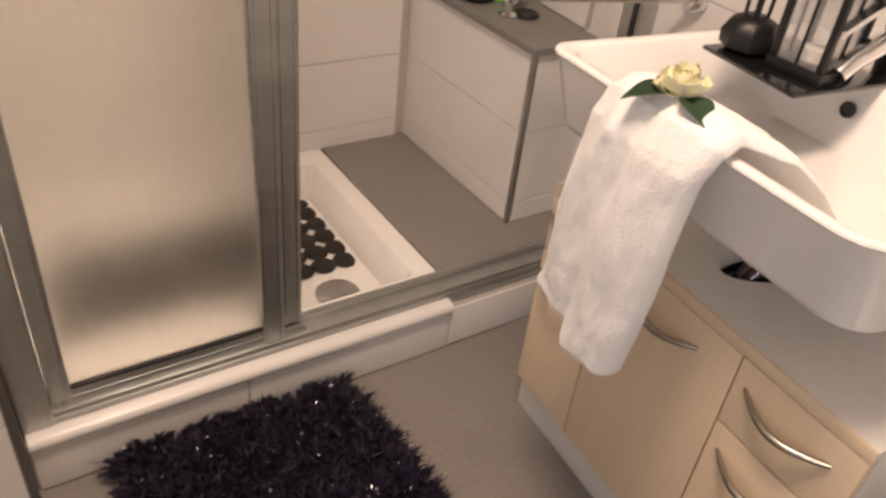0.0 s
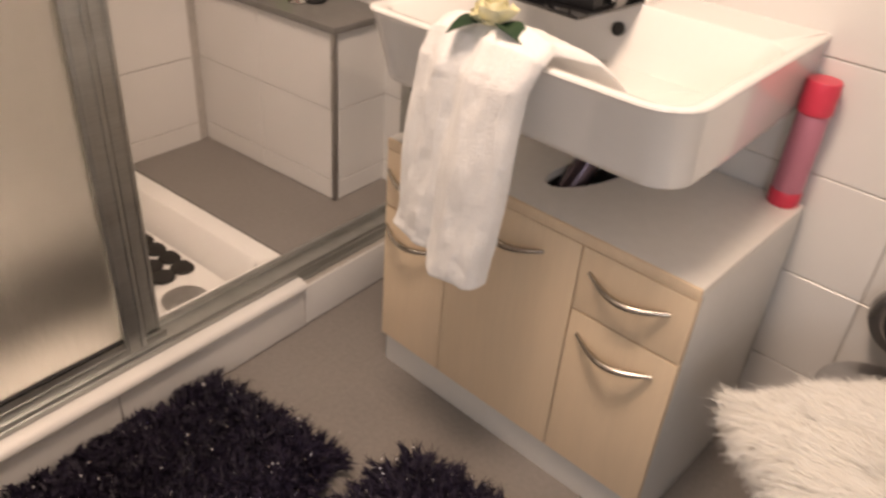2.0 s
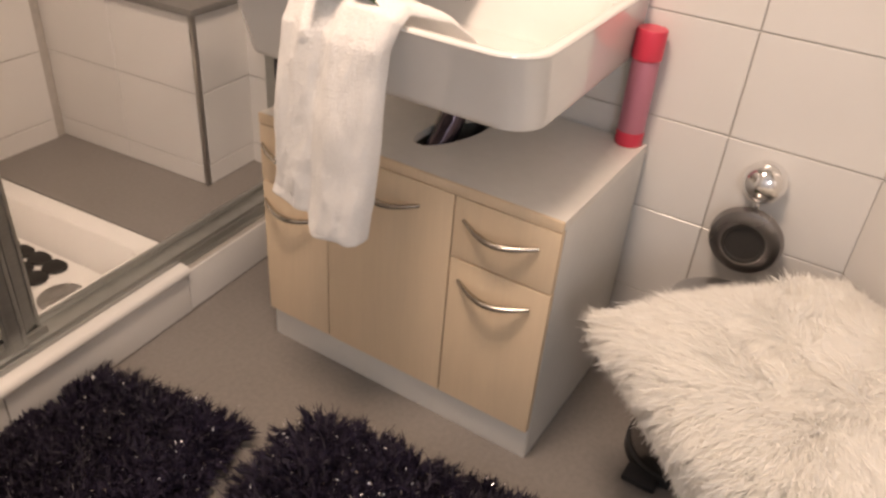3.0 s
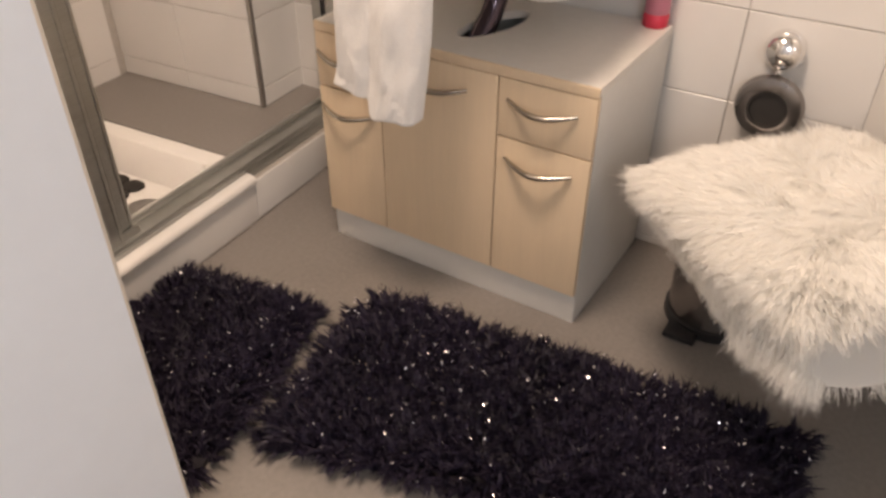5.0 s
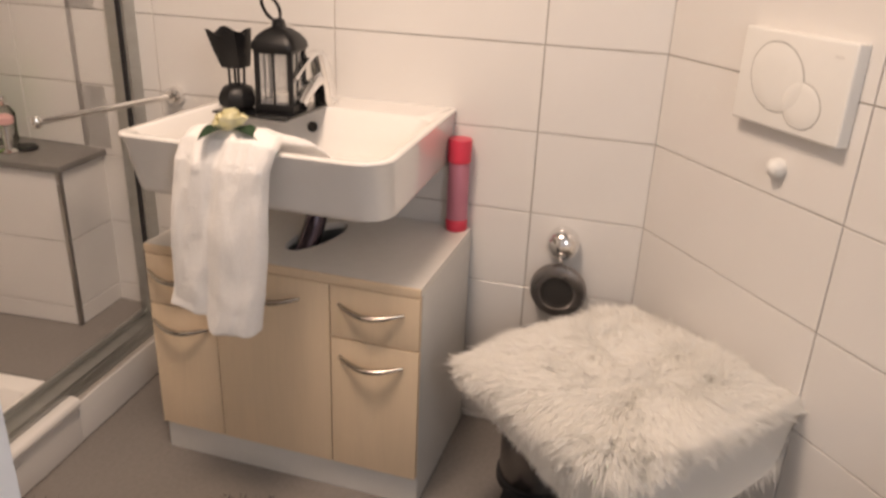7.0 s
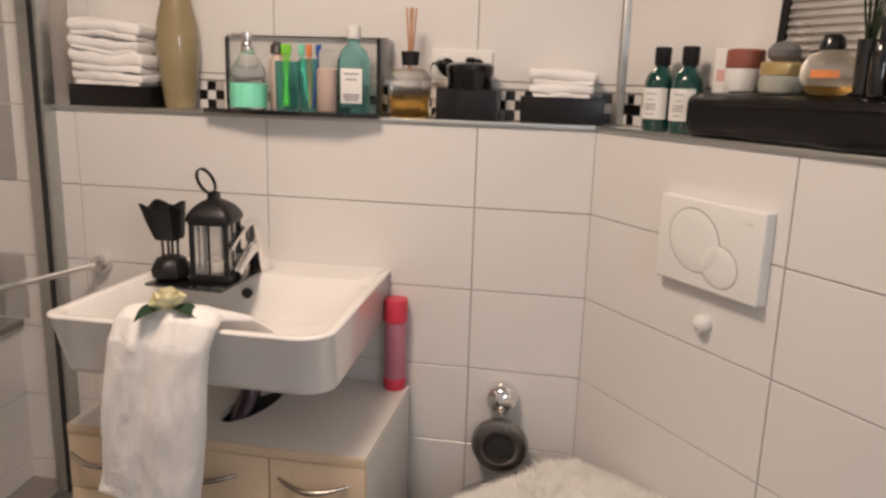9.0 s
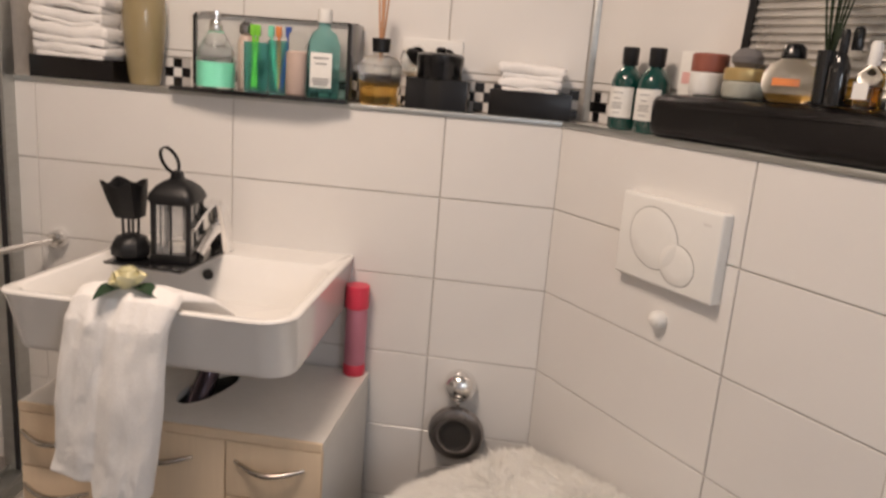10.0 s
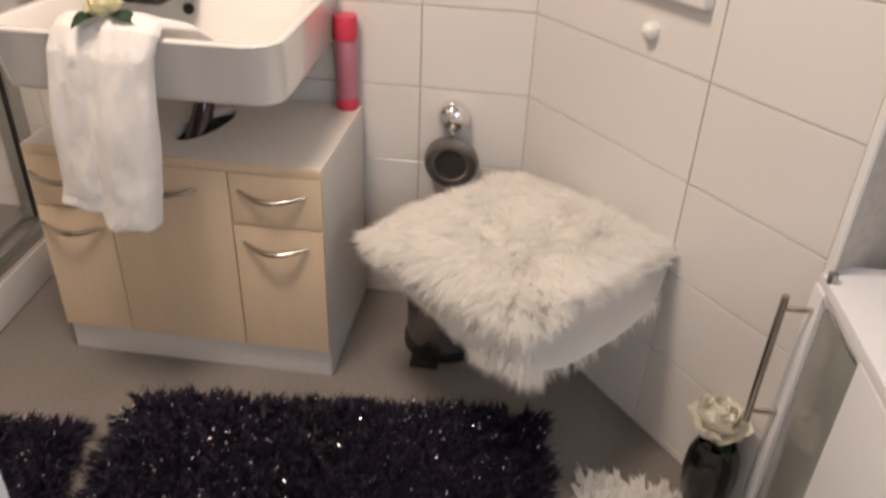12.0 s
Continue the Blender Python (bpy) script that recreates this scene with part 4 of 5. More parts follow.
part("spout", tube([(1.880, 0.776, BZ + 0.070), (1.835, 0.777, BZ + 0.062), (1.790, 0.778, BZ + 0.040), (1.768, 0.778, BZ + 0.022)], [0.018, 0.0165, 0.015, 0.0135], 16), "tap_chrome", mixer)
lever = bmesh.new()
loft(lever, [[Vector((x, 0.777 + dy, z + dz_)) for dy, dz_ in ((-w_, -0.003), (w_, -0.003), (w_ * 0.8, 0.004), (-w_ * 0.8, 0.004))] for x, z, w_ in ((1.868, BZ + 0.128, 0.016), (1.830, BZ + 0.128, 0.013), (1.780, BZ + 0.108, 0.010), (1.738, BZ + 0.084, 0.008))], True, (True, True))
part("lever", lever, "tap_chrome", mixer)

glass_tray = solid("glass_tray", turned(box((-0.095, -0.086, 0), (0.100, 0.10, 0.006), 0.0015), pose(1.778, 0.850, BZ + 0.001, 0, 0, -3)), "black_gloss", "black glass tray resting on the basin", "tray", at=(1.78, 0.85, BZ + 0.001))

TZ = BZ + 0.007
lantern = thing("lantern", (1.765, 0.832, TZ), "small black metal lantern with a ring handle", "lantern")
lm = pose(1.772, 0.826, TZ, 0, 0, 6)
s = 0.0385
part("base", turned(box((-s - 0.007, -s - 0.007, 0), (s + 0.007, s + 0.007, 0.018), 0.003), lm), "black", lantern)
for ax in (-1, 1):
    for ay in (-1, 1):
        part("post", turned(box((ax * s - 0.005, ay * s - 0.005, 0.018), (ax * s + 0.005, ay * s + 0.005, 0.130), 0.001), lm), "black", lantern)
for k in range(4):
    part("glazing_bar", turned(box((-0.002, -s - 0.002, 0.018), (0.002, -s + 0.002, 0.130)), lm @ pose(0, 0, 0, 0, 0, 90 * k)), "black", lantern)
part("top_frame", turned(box((-s - 0.006, -s - 0.006, 0.128), (s + 0.006, s + 0.006, 0.137), 0.002), lm), "black", lantern)
rf = bmesh.new()
loft(rf, [rounded(-q, q, -q, q, z, rad(q * 0.35), 3) for q, z in ((0.052, 0.136), (0.053, 0.140), (0.049, 0.152), (0.039, 0.166), (0.024, 0.177), (0.013, 0.182), (0.011, 0.196), (0.007, 0.199))], True, (True, True))
part("roof", turned(rf, lm), "black", lantern)
up_, flat_ = Vector((-0.22, 0.46, 0.86)).normalized(), Vector((0.80, 0.05, 0.18)).normalized()
hub = lm @ Vector((0, 0, 0.196))
band = bmesh.new()
loft(band, [[hub + up_ * (0.030 + q * math.cos(a)) + flat_ * (q * math.sin(a)) + up_.cross(flat_) * h_ for q, h_ in ((0.028, -0.0035), (0.031, -0.0035), (0.031, 0.0035), (0.028, 0.0035))] for a in [2 * math.pi * k / 28 for k in range(29)]], True)
part("ring_handle", band, "black", lantern)
for k in range(4):
    pn = part("pane", turned(box((-s + 0.006, -s - 0.001, 0.018), (s - 0.006, -s + 0.001, 0.128)), lm @ pose(0, 0, 0, 0, 0, 90 * k)), "sheet", lantern)
    pn.visible_shadow = False
part("candle", lathe(lm @ Vector((0, 0, 0.0185)), [(0.019, 0), (0.019, 0.018), (0.016, 0.019), (0.001, 0.018)], 20), "wax", lantern)

holder2 = thing("candle_holder", (1.742, 0.920, TZ), "black metal tealight holder with a flared cup", "candle holder")
hm = (1.742, 0.920, TZ)
part("foot", lathe(hm, [(0.030, 0), (0.042, 0.008), (0.044, 0.026), (0.034, 0.046), (0.018, 0.054)], 8), "black", holder2)
for k in range(4):
    a = radians(45 + 90 * k)
    part("rod", tube([(hm[0] + 0.016 * math.cos(a), hm[1] + 0.016 * math.sin(a), TZ + 0.050), (hm[0] + 0.017 * math.cos(a), hm[1] + 0.017 * math.sin(a), TZ + 0.092)], 0.003, 8), "black", holder2)
cup = bmesh.new()
tip_ = lambda x, y, z: (x + 0.05 * (z - TZ - 0.09) * -1.0, y + 0.14 * (z - TZ - 0.09), z)
sq = lambda r, z, wave=0.0: [Vector(tip_(hm[0] + r * math.cos(t_) * (1 / max(abs(math.cos(t_)), abs(math.sin(t_)))) ** 0.75, hm[1] + r * math.sin(t_) * (1 / max(abs(math.cos(t_)), abs(math.sin(t_)))) ** 0.75, TZ + z + wave * math.cos(4 * (t_ - math.pi / 4)))) for t_ in [2 * math.pi * q / 32 for q in range(32)]]
loft(cup, [sq(0.020, 0.090), sq(0.025, 0.092), sq(0.033, 0.132), sq(0.039, 0.168, 0.006), sq(0.037, 0.168, 0.006), sq(0.030, 0.131), sq(0.022, 0.097)], True, (True, True))
part("cup", cup, "black", holder2)
part("candle", lathe((hm[0], hm[1] + 0.006, TZ + 0.128), [(0.025, 0), (0.026, 0.016), (0.023, 0.017), (0.001, 0.016)], 20), "wax", holder2)

# swivelling towel arm on the wall
arm = thing("towel_arm", (2.0, 1.265, 0.825), "chrome towel arm on a round wall mount", "towel rail")
part("wall_mount", turned(lathe((0, 0, 0), [(0.024, 0), (0.026, 0.004), (0.024, 0.022), (0.016, 0.032), (0.001, 0.033)], 24), pose(1.996, 1.265, 0.828, 0, -90, 0)), "chrome", arm)
part("bar", tube([(1.972, 1.267, 0.828), (1.80, 1.318, 0.825), (1.615, 1.372, 0.822)], 0.0085, 14), "chrome", arm)
part("end_knob", lathe((1.612, 1.373, 0.808), [(0.010, 0), (0.014, 0.006), (0.014, 0.022), (0.010, 0.028)], 18), "chrome", arm)


# ---- things on the ledge ----
def on_ledge(y, x=2.052):
    return (x, y, ZL + 0.001)


def folded_cloths(at, size, count, label, yaw=0, seed=1, lean=0.0, thick=0.036):
    """A pile of folded face cloths: each one a soft slab with a round fold and a loose hem below it."""
    ob = thing("folded_towels", at, label, "towels")
    rng_ = random.Random(seed)
    z = 0.0
    for k in range(count):
        h = thick * rng_.uniform(0.85, 1.15)
        sx, sy = size[0] * rng_.uniform(0.95, 1.0), size[1] * rng_.uniform(0.88, 1.0)
        dy = rng_.uniform(-0.006, 0.006)
        for lo, hi, inset in ((0.0, 0.34, 0.006), (0.30, 1.0, 0.0)):
            c = box((-sx / 2, -sy / 2 + inset + dy, z + lo * h), (sx / 2, sy / 2 - inset * 2 + dy, z + hi * h), (hi - lo) * h * 0.46, 4)
            bmesh.ops.subdivide_edges(c, edges=[e for e in c.edges if e.calc_length() > 0.03], cuts=7, use_grid_fill=True)
            for v in c.verts:
                v.co.z += 0.009 * noise.noise(v.co * 17 + Vector((k * 3.1, lo, seed))) + 0.003 * noise.noise(v.co * 50) + lean * v.co.y * (k + 1) / count
                v.co.x += 0.006 * noise.noise(v.co * 22 + Vector((0, k, 4)))
                v.co.z = max(v.co.z, 0.0005)
            part("cloth", turned(c, pose(*at, 0, 0, yaw + rng_.uniform(-3, 3))), "terry", ob)
        z += h
    return ob


def storage_box(at, size, label, yaw=0):
    ob = thing("storage_box", at, label, "box")
    m = pose(*at, 0, 0, yaw)
    sx, sy, sz = size[0] / 2, size[1] / 2, size[2]
    for lo, hi in (((-sx, -sy, 0), (-sx + 0.004, sy, sz)), ((sx - 0.004, -sy, 0), (sx, sy, sz)), ((-sx + 0.004, -sy, 0), (sx - 0.004, -sy + 0.004, sz)), ((-sx + 0.004, sy - 0.004, 0), (sx - 0.004, sy, sz))):
        part("wall", turned(box(lo, hi, 0.001), m), "leather", ob)
    part("bottom", turned(box((-sx + 0.004, -sy + 0.004, 0), (sx - 0.004, sy - 0.004, sz - 0.004), 0.001), m), "leather", ob)
    return ob


storage_box(on_ledge(1.222), (0.10, 0.225, 0.056), "black box under folded white face cloths")
folded_cloths((2.05, 1.232, ZL + 0.054), (0.10, 0.215), 4, "pile of folded white face cloths on a black box", 0, 4, 0.10, 0.040)
storage_box(on_ledge(0.083), (0.10, 0.19, 0.062), "black box below small white towels")
folded_cloths((2.05, 0.083, ZL + 0.060), (0.095, 0.165), 2, "small pile of folded white towels on a box", 0, 9, 0.0, 0.030)

vase = solid("floor_vase", lathe(on_ledge(1.055, 2.055), [(0.030, 0), (0.036, 0.002), (0.041, 0.03), (0.049, 0.10), (0.053, 0.16), (0.050, 0.21), (0.038, 0.26), (0.030, 0.30), (0.026, 0.34), (0.028, 0.37), (0.025, 0.37), (0.022, 0.33)], 36), "olive", "tall slim olive glass vase on the ledge", "vase", at=on_ledge(1.055, 2.055))

caddy = thing("bathroom_caddy", (2.02, 0.72, ZL), "black acrylic tray with a clear back for toiletries", "caddy")
ct = bmesh.new()
loft(ct, [[Vector((x, y, z)) for x, y in ((2.10, 0.505), (2.10, 0.945), (1.965, 0.945), (1.945, 0.80), (1.945, 0.60), (1.965, 0.505))] for z in (ZL + 0.001, ZL + 0.011)], True, (True, True))
part("tray", ct, "black_gloss", caddy, smooth=False)
part("end_panel", box((1.985, 0.506, ZL + 0.012), (2.10, 0.516, ZL + 0.185), 0.002), "black_gloss", caddy)
bk = part("back_panel", box((2.094, 0.518, ZL + 0.012), (2.100, 0.940, ZL + 0.185), 0.001), "sheet", caddy, "clear acrylic back")
bk.visible_shadow = False
part("end_panel", box((2.086, 0.936, ZL + 0.012), (2.100, 0.943, ZL + 0.185), 0.002), "black_gloss", caddy)
part("top_rail", box((2.092, 0.518, ZL + 0.1855), (2.101, 0.940, ZL + 0.1895), 0.001), "black_gloss", caddy)
CT = ZL + 0.0115
M["mug_teal"] = clear("frosted_teal_plastic", (0.36, 0.72, 0.70), 0.38, 1.2)
M["milky"] = clear("milky_glass", (0.90, 0.89, 0.86), 0.34, 1.18)
M["oil"] = clear("cloudy_amber_oil", (0.78, 0.50, 0.13), 0.32, 1.2)


def pump_bottle(at, body, liquid, label, r=0.040, h=0.09):
    ob = thing("soap_dispenser", at, label, "soap dispenser")
    part("liquid", lathe(at, [(r - 0.004, 0.004), (r - 0.004, h * 0.62), (0.001, h * 0.62)], 24), liquid, ob)
    g = part("bottle", lathe(at, [(r - 0.001, 0), (r, 0.004), (r, h * 0.65), (r * 0.85, h), (r * 0.45, h * 1.28), (r * 0.40, h * 1.36)], 24), body, ob)
    g.visible_shadow = False
    top_ = Vector(at) + Vector((0, 0, h * 1.36))
    part("collar", lathe(top_, [(0.014, -0.004), (0.016, 0), (0.016, 0.020), (0.012, 0.026)], 20), "chrome", ob)
    part("pump_head", lathe(top_, [(0.006, 0.024), (0.006, 0.034), (0.014, 0.036), (0.014, 0.046), (0.001, 0.047)], 18), "chrome", ob)
    part("nozzle", tube([top_ + Vector((0, 0, 0.041)), top_ + Vector((-0.012, 0.030, 0.041)), top_ + Vector((-0.016, 0.038, 0.034))], 0.004, 8), "chrome", ob)
    return ob


pump_bottle((2.0, 0.842, CT), "glass", "mint", "clear glass soap dispenser half full of mint soap", 0.046, 0.098)
jarc = thing("chrome_flacon", (2.06, 0.79, CT), "tall chrome and grey flacon behind the soap", "bottle")
part("body", lathe((2.06, 0.79, CT), [(0.019, 0), (0.021, 0.003), (0.021, 0.115), (0.014, 0.13)], 20), "beige", jarc)
part("stopper", lathe((2.06, 0.79, CT + 0.13), [(0.012, 0), (0.018, 0.006), (0.018, 0.022), (0.010, 0.032), (0.001, 0.033)], 18), "dark_chrome", jarc)
for y, x, tall in ((0.745, 2.01, 0.115), (0.688, 2.02, 0.122)):
    cupt = thing("tooth_mug", (x, y, CT), "teal glass tooth mug with brushes in it", "mug")
    g = part("mug_wall", lathe((x, y, CT), [(0.026, 0), (0.028, 0.003), (0.030, tall), (0.028, tall), (0.026, 0.008), (0.001, 0.007)], 24), "mug_teal", cupt)
    g.visible_shadow = False
BRUSHES = ((0.745, 2.01, "lime", 0.008, 0.006), (0.752, 2.005, "lime", -0.004, 0.012), (0.690, 2.02, "orange", 0.006, 0.010), (0.682, 2.015, "blue", -0.010, 0.002), (0.694, 2.025, "mint", 0.012, -0.006))
for y, x, col, dy, dx in BRUSHES:
    br = thing("toothbrush", (x, y, CT + 0.009), "coloured plastic toothbrush standing in the mug", "toothbrush", "toothbrushes in the mugs")
    part("handle", tube([(x, y, CT + 0.010), (x + dx, y + dy, CT + 0.09), (x + dx * 1.4, y + dy * 1.4, CT + 0.132)], [0.004, 0.005, 0.0035], 8), col, br)
    part("head", turned(box((-0.005, -0.007, 0), (0.005, 0.007, 0.026), 0.003), pose(x + dx * 1.4, y + dy * 1.4, CT + 0.130)), col, br)
tube_ = thing("cream_tube", (2.0, 0.632, CT), "beige cylindrical cream bottle with a pale cap", "bottle")
part("body", lathe((2.0, 0.640, CT), [(0.024, 0), (0.026, 0.003), (0.026, 0.098), (0.020, 0.102)], 24), "beige", tube_)
part("cap", lathe((2.0, 0.640, CT + 0.102), [(0.020, 0), (0.021, 0.002), (0.020, 0.040), (0.014, 0.044), (0.001, 0.045)], 20), "glass", tube_)
mw = thing("mouthwash_bottle", (2.0, 0.575, CT), "teal mouthwash bottle with a white label", "bottle")
mb = bmesh.new()
loft(mb, [rounded(2.0 - dx, 2.0 + dx, 0.575 - dy, 0.575 + dy, CT + z, rad(rr)) for dx, dy, z, rr in ((0.020, 0.034, 0, 0.01), (0.022, 0.037, 0.005, 0.012), (0.022, 0.037, 0.12, 0.012), (0.018, 0.028, 0.145, 0.012), (0.012, 0.013, 0.158, 0.008), (0.012, 0.013, 0.172, 0.008))], True, (True, True))
part("bottle", mb, "teal_glass", mw)
part("label", box((1.9768, 0.548, CT + 0.022), (1.9778, 0.600, CT + 0.102), 0.0003), "paper", mw, "white paper label")
for z, w_ in ((0.088, 0.036), (0.075, 0.028), (0.040, 0.040), (0.034, 0.040), (0.028, 0.032)):
    part("print_bar", box((1.9758, 0.574 - w_ / 2, CT + z), (1.9767, 0.574 + w_ / 2, CT + z + 0.004)), "ink", mw)
part("cap", lathe((2.0, 0.575, CT + 0.17), [(0.016, 0), (0.017, 0.002), (0.016, 0.030), (0.001, 0.031)], 18), "paper", mw)

dif = thing("reed_diffuser", on_ledge(0.445, 2.03), "glass reed diffuser half full of amber oil", "diffuser")
dp = on_ledge(0.445, 2.03)
g = part("flask", lathe(dp, [(0.042, 0), (0.046, 0.004), (0.050, 0.05), (0.053, 0.095), (0.040, 0.112), (0.018, 0.118), (0.018, 0.128)], 8), "milky", dif)
g.visible_shadow = False
part("oil", lathe(dp, [(0.040, 0.005), (0.045, 0.056), (0.001, 0.056)], 8), "oil", dif)
part("cap", lathe(Vector(dp) + Vector((0, 0, 0.124)), [(0.018, 0), (0.020, 0.002), (0.022, 0.032), (0.008, 0.033)], 20), "black", dif)
for dx, dy in ((0.010, 0.004), (-0.004, 0.010), (0.004, -0.012), (-0.010, -0.006), (0.002, 0.001)):
    part("reed", tube([(dp[0], dp[1], dp[2] + 0.10), (dp[0] + dx, dp[1] + dy, dp[2] + 0.255)], 0.0022, 6), "reed", dif)

sock = thing("wall_socket", (XB + DEPTH - 0.004, 0.333, 1.365), "white double wall socket behind the ledge things", "socket")
part("frame", box((XB + DEPTH - 0.013, 0.258, 1.322), (XB + DEPTH - 0.004, 0.408, 1.402), 0.003), "plastic", sock)
for y in (0.296, 0.370):
    part("insert", turned(lathe((0, 0, 0), [(0.028, 0), (0.028, 0.002), (0.020, 0.002), (0.019, -0.004), (0.001, -0.004)], 24), pose(XB + DEPTH - 0.013, y, 1.362, 0, -90, 0)), "plastic", sock)
ball = thing("crystal_ball", on_ledge(0.378, 2.06), "clear cut-glass ball on a small stand", "glass ball")
part("stand", lathe(on_ledge(0.378, 2.06), [(0.018, 0), (0.020, 0.004), (0.008, 0.02), (0.007, 0.09)], 16), "glass", ball)
part("ball", lathe(on_ledge(0.378, 2.06), [(0.008, 0.088), (0.020, 0.098), (0.026, 0.115), (0.020, 0.132), (0.006, 0.140)], 10), "glass", ball)

M["jet"] = material("black_lacquer", (0.006, 0.006, 0.007), 0.22, vary=0.2, coat=0.3)
jb = thing("jewellery_box", on_ledge(0.303, 2.045), "black stacked jewellery box with a round lid", "box")
part("lower_drawer", box((2.0, 0.230, ZL + 0.001), (2.09, 0.376, ZL + 0.076), 0.004), "jet", jb)
part("upper_drum", lathe((2.045, 0.303, ZL + 0.074), [(0.052, 0), (0.054, 0.004), (0.053, 0.03), (0.056, 0.036), (0.056, 0.054), (0.048, 0.060), (0.012, 0.062)], 28), "jet", jb)
part("lid_knob", lathe((2.045, 0.303, ZL + 0.135), [(0.010, 0), (0.014, 0.005), (0.009, 0.012), (0.001, 0.013)], 16), "jet", jb)


# ---- things on the slanting ledge ----
def dz(u, out, z):
    return on_diag(u, out, z)


for u in (0.132, 0.212):
    p = dz(u, -0.055, ZL + 0.001)
    gb = thing("bath_oil_bottle", tuple(p), "dark green bottle with a white label and black cap", "bottle", "green bottles on the ledge")
    part("bottle", lathe(p, [(0.031, 0), (0.0335, 0.004), (0.0335, 0.102), (0.028, 0.118), (0.014, 0.132), (0.013, 0.142)], 28), "green_glass", gb)
    part("cap", lathe(p + Vector((0, 0, 0.136)), [(0.016, 0), (0.017, 0.002), (0.0175, 0.036), (0.015, 0.038), (0.001, 0.038)], 20), "black", gb)
    lab = bmesh.new()
    arc = [radians(143 + a) for a in range(-62, 63, 8)]
    loft(lab, [[p + Vector((r * math.cos(a), r * math.sin(a), z)) for z in (0.026, 0.090)] for a in arc for r in (0.0339,)], False)
    part("label", lab, "paper", gb, "white paper label")
    for z, span in ((0.082, 40), (0.070, 28), (0.060, 44), (0.055, 36), (0.050, 44), (0.040, 30)):
        bar = bmesh.new()
        loft(bar, [[p + Vector((0.0343 * math.cos(a), 0.0343 * math.sin(a), z - 0.005 + q)) for q in (0, 0.0022)] for a in [radians(143 - span / 2 + span * k / 8) for k in range(9)]], False)
        part("print_bar", bar, "ink", gb)

chest = thing("leather_chest", tuple(dz(0.55, -0.045, ZL)), "low black padded leather chest with rounded edges", "chest")
lb = box((0.276, -0.106, ZL + 0.001), (0.86, 0.016, ZL + 0.088), 0.030, 5)
bmesh.ops.subdivide_edges(lb, edges=[e for e in lb.edges if e.calc_length() > 0.05], cuts=14, use_grid_fill=True)
for v in lb.verts:
    v.co += Vector((0, 0.007 * noise.noise(v.co * 9) + 0.003 * noise.noise(v.co * 30), 0.004 * noise.noise(v.co * 8 + Vector((3, 3, 3))) + 0.002 * noise.noise(v.co * 34) if v.co.z > ZL + 0.02 else 0))
part("padded_body", turned(lb, mdiag), "leather", chest)
part("piping", turned(tube([(0.300, 0.013, ZL + 0.066), (0.45, 0.019, ZL + 0.066), (0.65, 0.018, ZL + 0.069), (0.845, 0.014, ZL + 0.068)], 0.0035, 8), mdiag), "leather", chest)
TOP = ZL + 0.090


def pot(u, out, r, h, body, lid, lid_h, label, name="cream_jar", lid_r=1.0):
    p = dz(u, out, TOP)
    ob = thing(name, tuple(p), label, "jar")
    part("body", lathe(p, [(r * 0.92, 0), (r, 0.004), (r, h - 0.003), (r * 0.9, h)], 24), body, ob)
    part("lid", lathe(p + Vector((0, 0, h)), [(r * lid_r * 0.98, 0), (r * lid_r, 0.002), (r * lid_r, lid_h - 0.003), (r * lid_r * 0.92, lid_h), (0.001, lid_h)], 24), lid, ob)
    return ob


carton = thing("cosmetic_carton", tuple(dz(0.283, -0.070, TOP)), "white and pale pink cosmetics carton", "carton")
part("carton_body", turned(box((0.276, -0.092, TOP - 0.004), (0.318, -0.056, TOP + 0.080), 0.001), mdiag), "paper", carton)
part("print_bar", turned(box((0.284, -0.056, TOP + 0.018), (0.312, -0.0552, TOP + 0.040)), mdiag), "pink", carton, "pale pink print")
pot(0.358, -0.048, 0.034, 0.042, "paper", "brown", 0.034, "white jar with a brown-red lid")
pot(0.452, -0.036, 0.037, 0.030, "sage", "gold", 0.022, "glass jar with a pale gold lid")
brush = thing("powder_puff", tuple(dz(0.452, -0.036, TOP + 0.053)), "round grey powder puff on the jar", "puff")
part("puff", lathe(dz(0.452, -0.036, TOP + 0.0525), [(0.018, 0), (0.027, 0.009), (0.028, 0.019), (0.020, 0.030), (0.006, 0.035)], 20), material("grey_puff", (0.16, 0.15, 0.15), 0.9, vary=0.15, bump=0.6), brush)


def perfume(u, out, w, h, glass_mat, cap_mat, label, fill="amber"):
    p = dz(u, out, TOP)
    ob = thing("perfume_bottle", tuple(p), label, "perfume bottle")
    part("liquid", lathe(p, [(w * 0.84, 0.005), (w * 0.84, h * 0.5), (0.001, h * 0.5)], 14), fill, ob)
    g_ = part("flacon", lathe(p, [(w * 0.9, 0), (w, 0.004), (w, h * 0.75), (w * 0.5, h * 0.95), (w * 0.35, h)], 14), glass_mat, ob)
    g_.visible_shadow = False
    part("cap", lathe(p + Vector((0, 0, h)), [(w * 0.42, -0.002), (w * 0.46, 0.002), (w * 0.44, 0.028), (w * 0.30, 0.034), (0.001, 0.035)], 16), cap_mat, ob)
    return ob


bowl_at = dz(0.556, -0.020, TOP)
flacon = thing("round_flacon", tuple(bowl_at), "large round glass flacon with an orange label and black stopper", "perfume bottle")
gl = part("glass_body", lathe(bowl_at, [(0.026, 0), (0.036, 0.006), (0.044, 0.026), (0.043, 0.044), (0.034, 0.060), (0.020, 0.068), (0.017, 0.072)], 28), "milky", flacon)
gl.visible_shadow = False
part("liquid", lathe(bowl_at, [(0.022, 0.005), (0.033, 0.009), (0.036, 0.014), (0.001, 0.014)], 20), "oil", flacon)
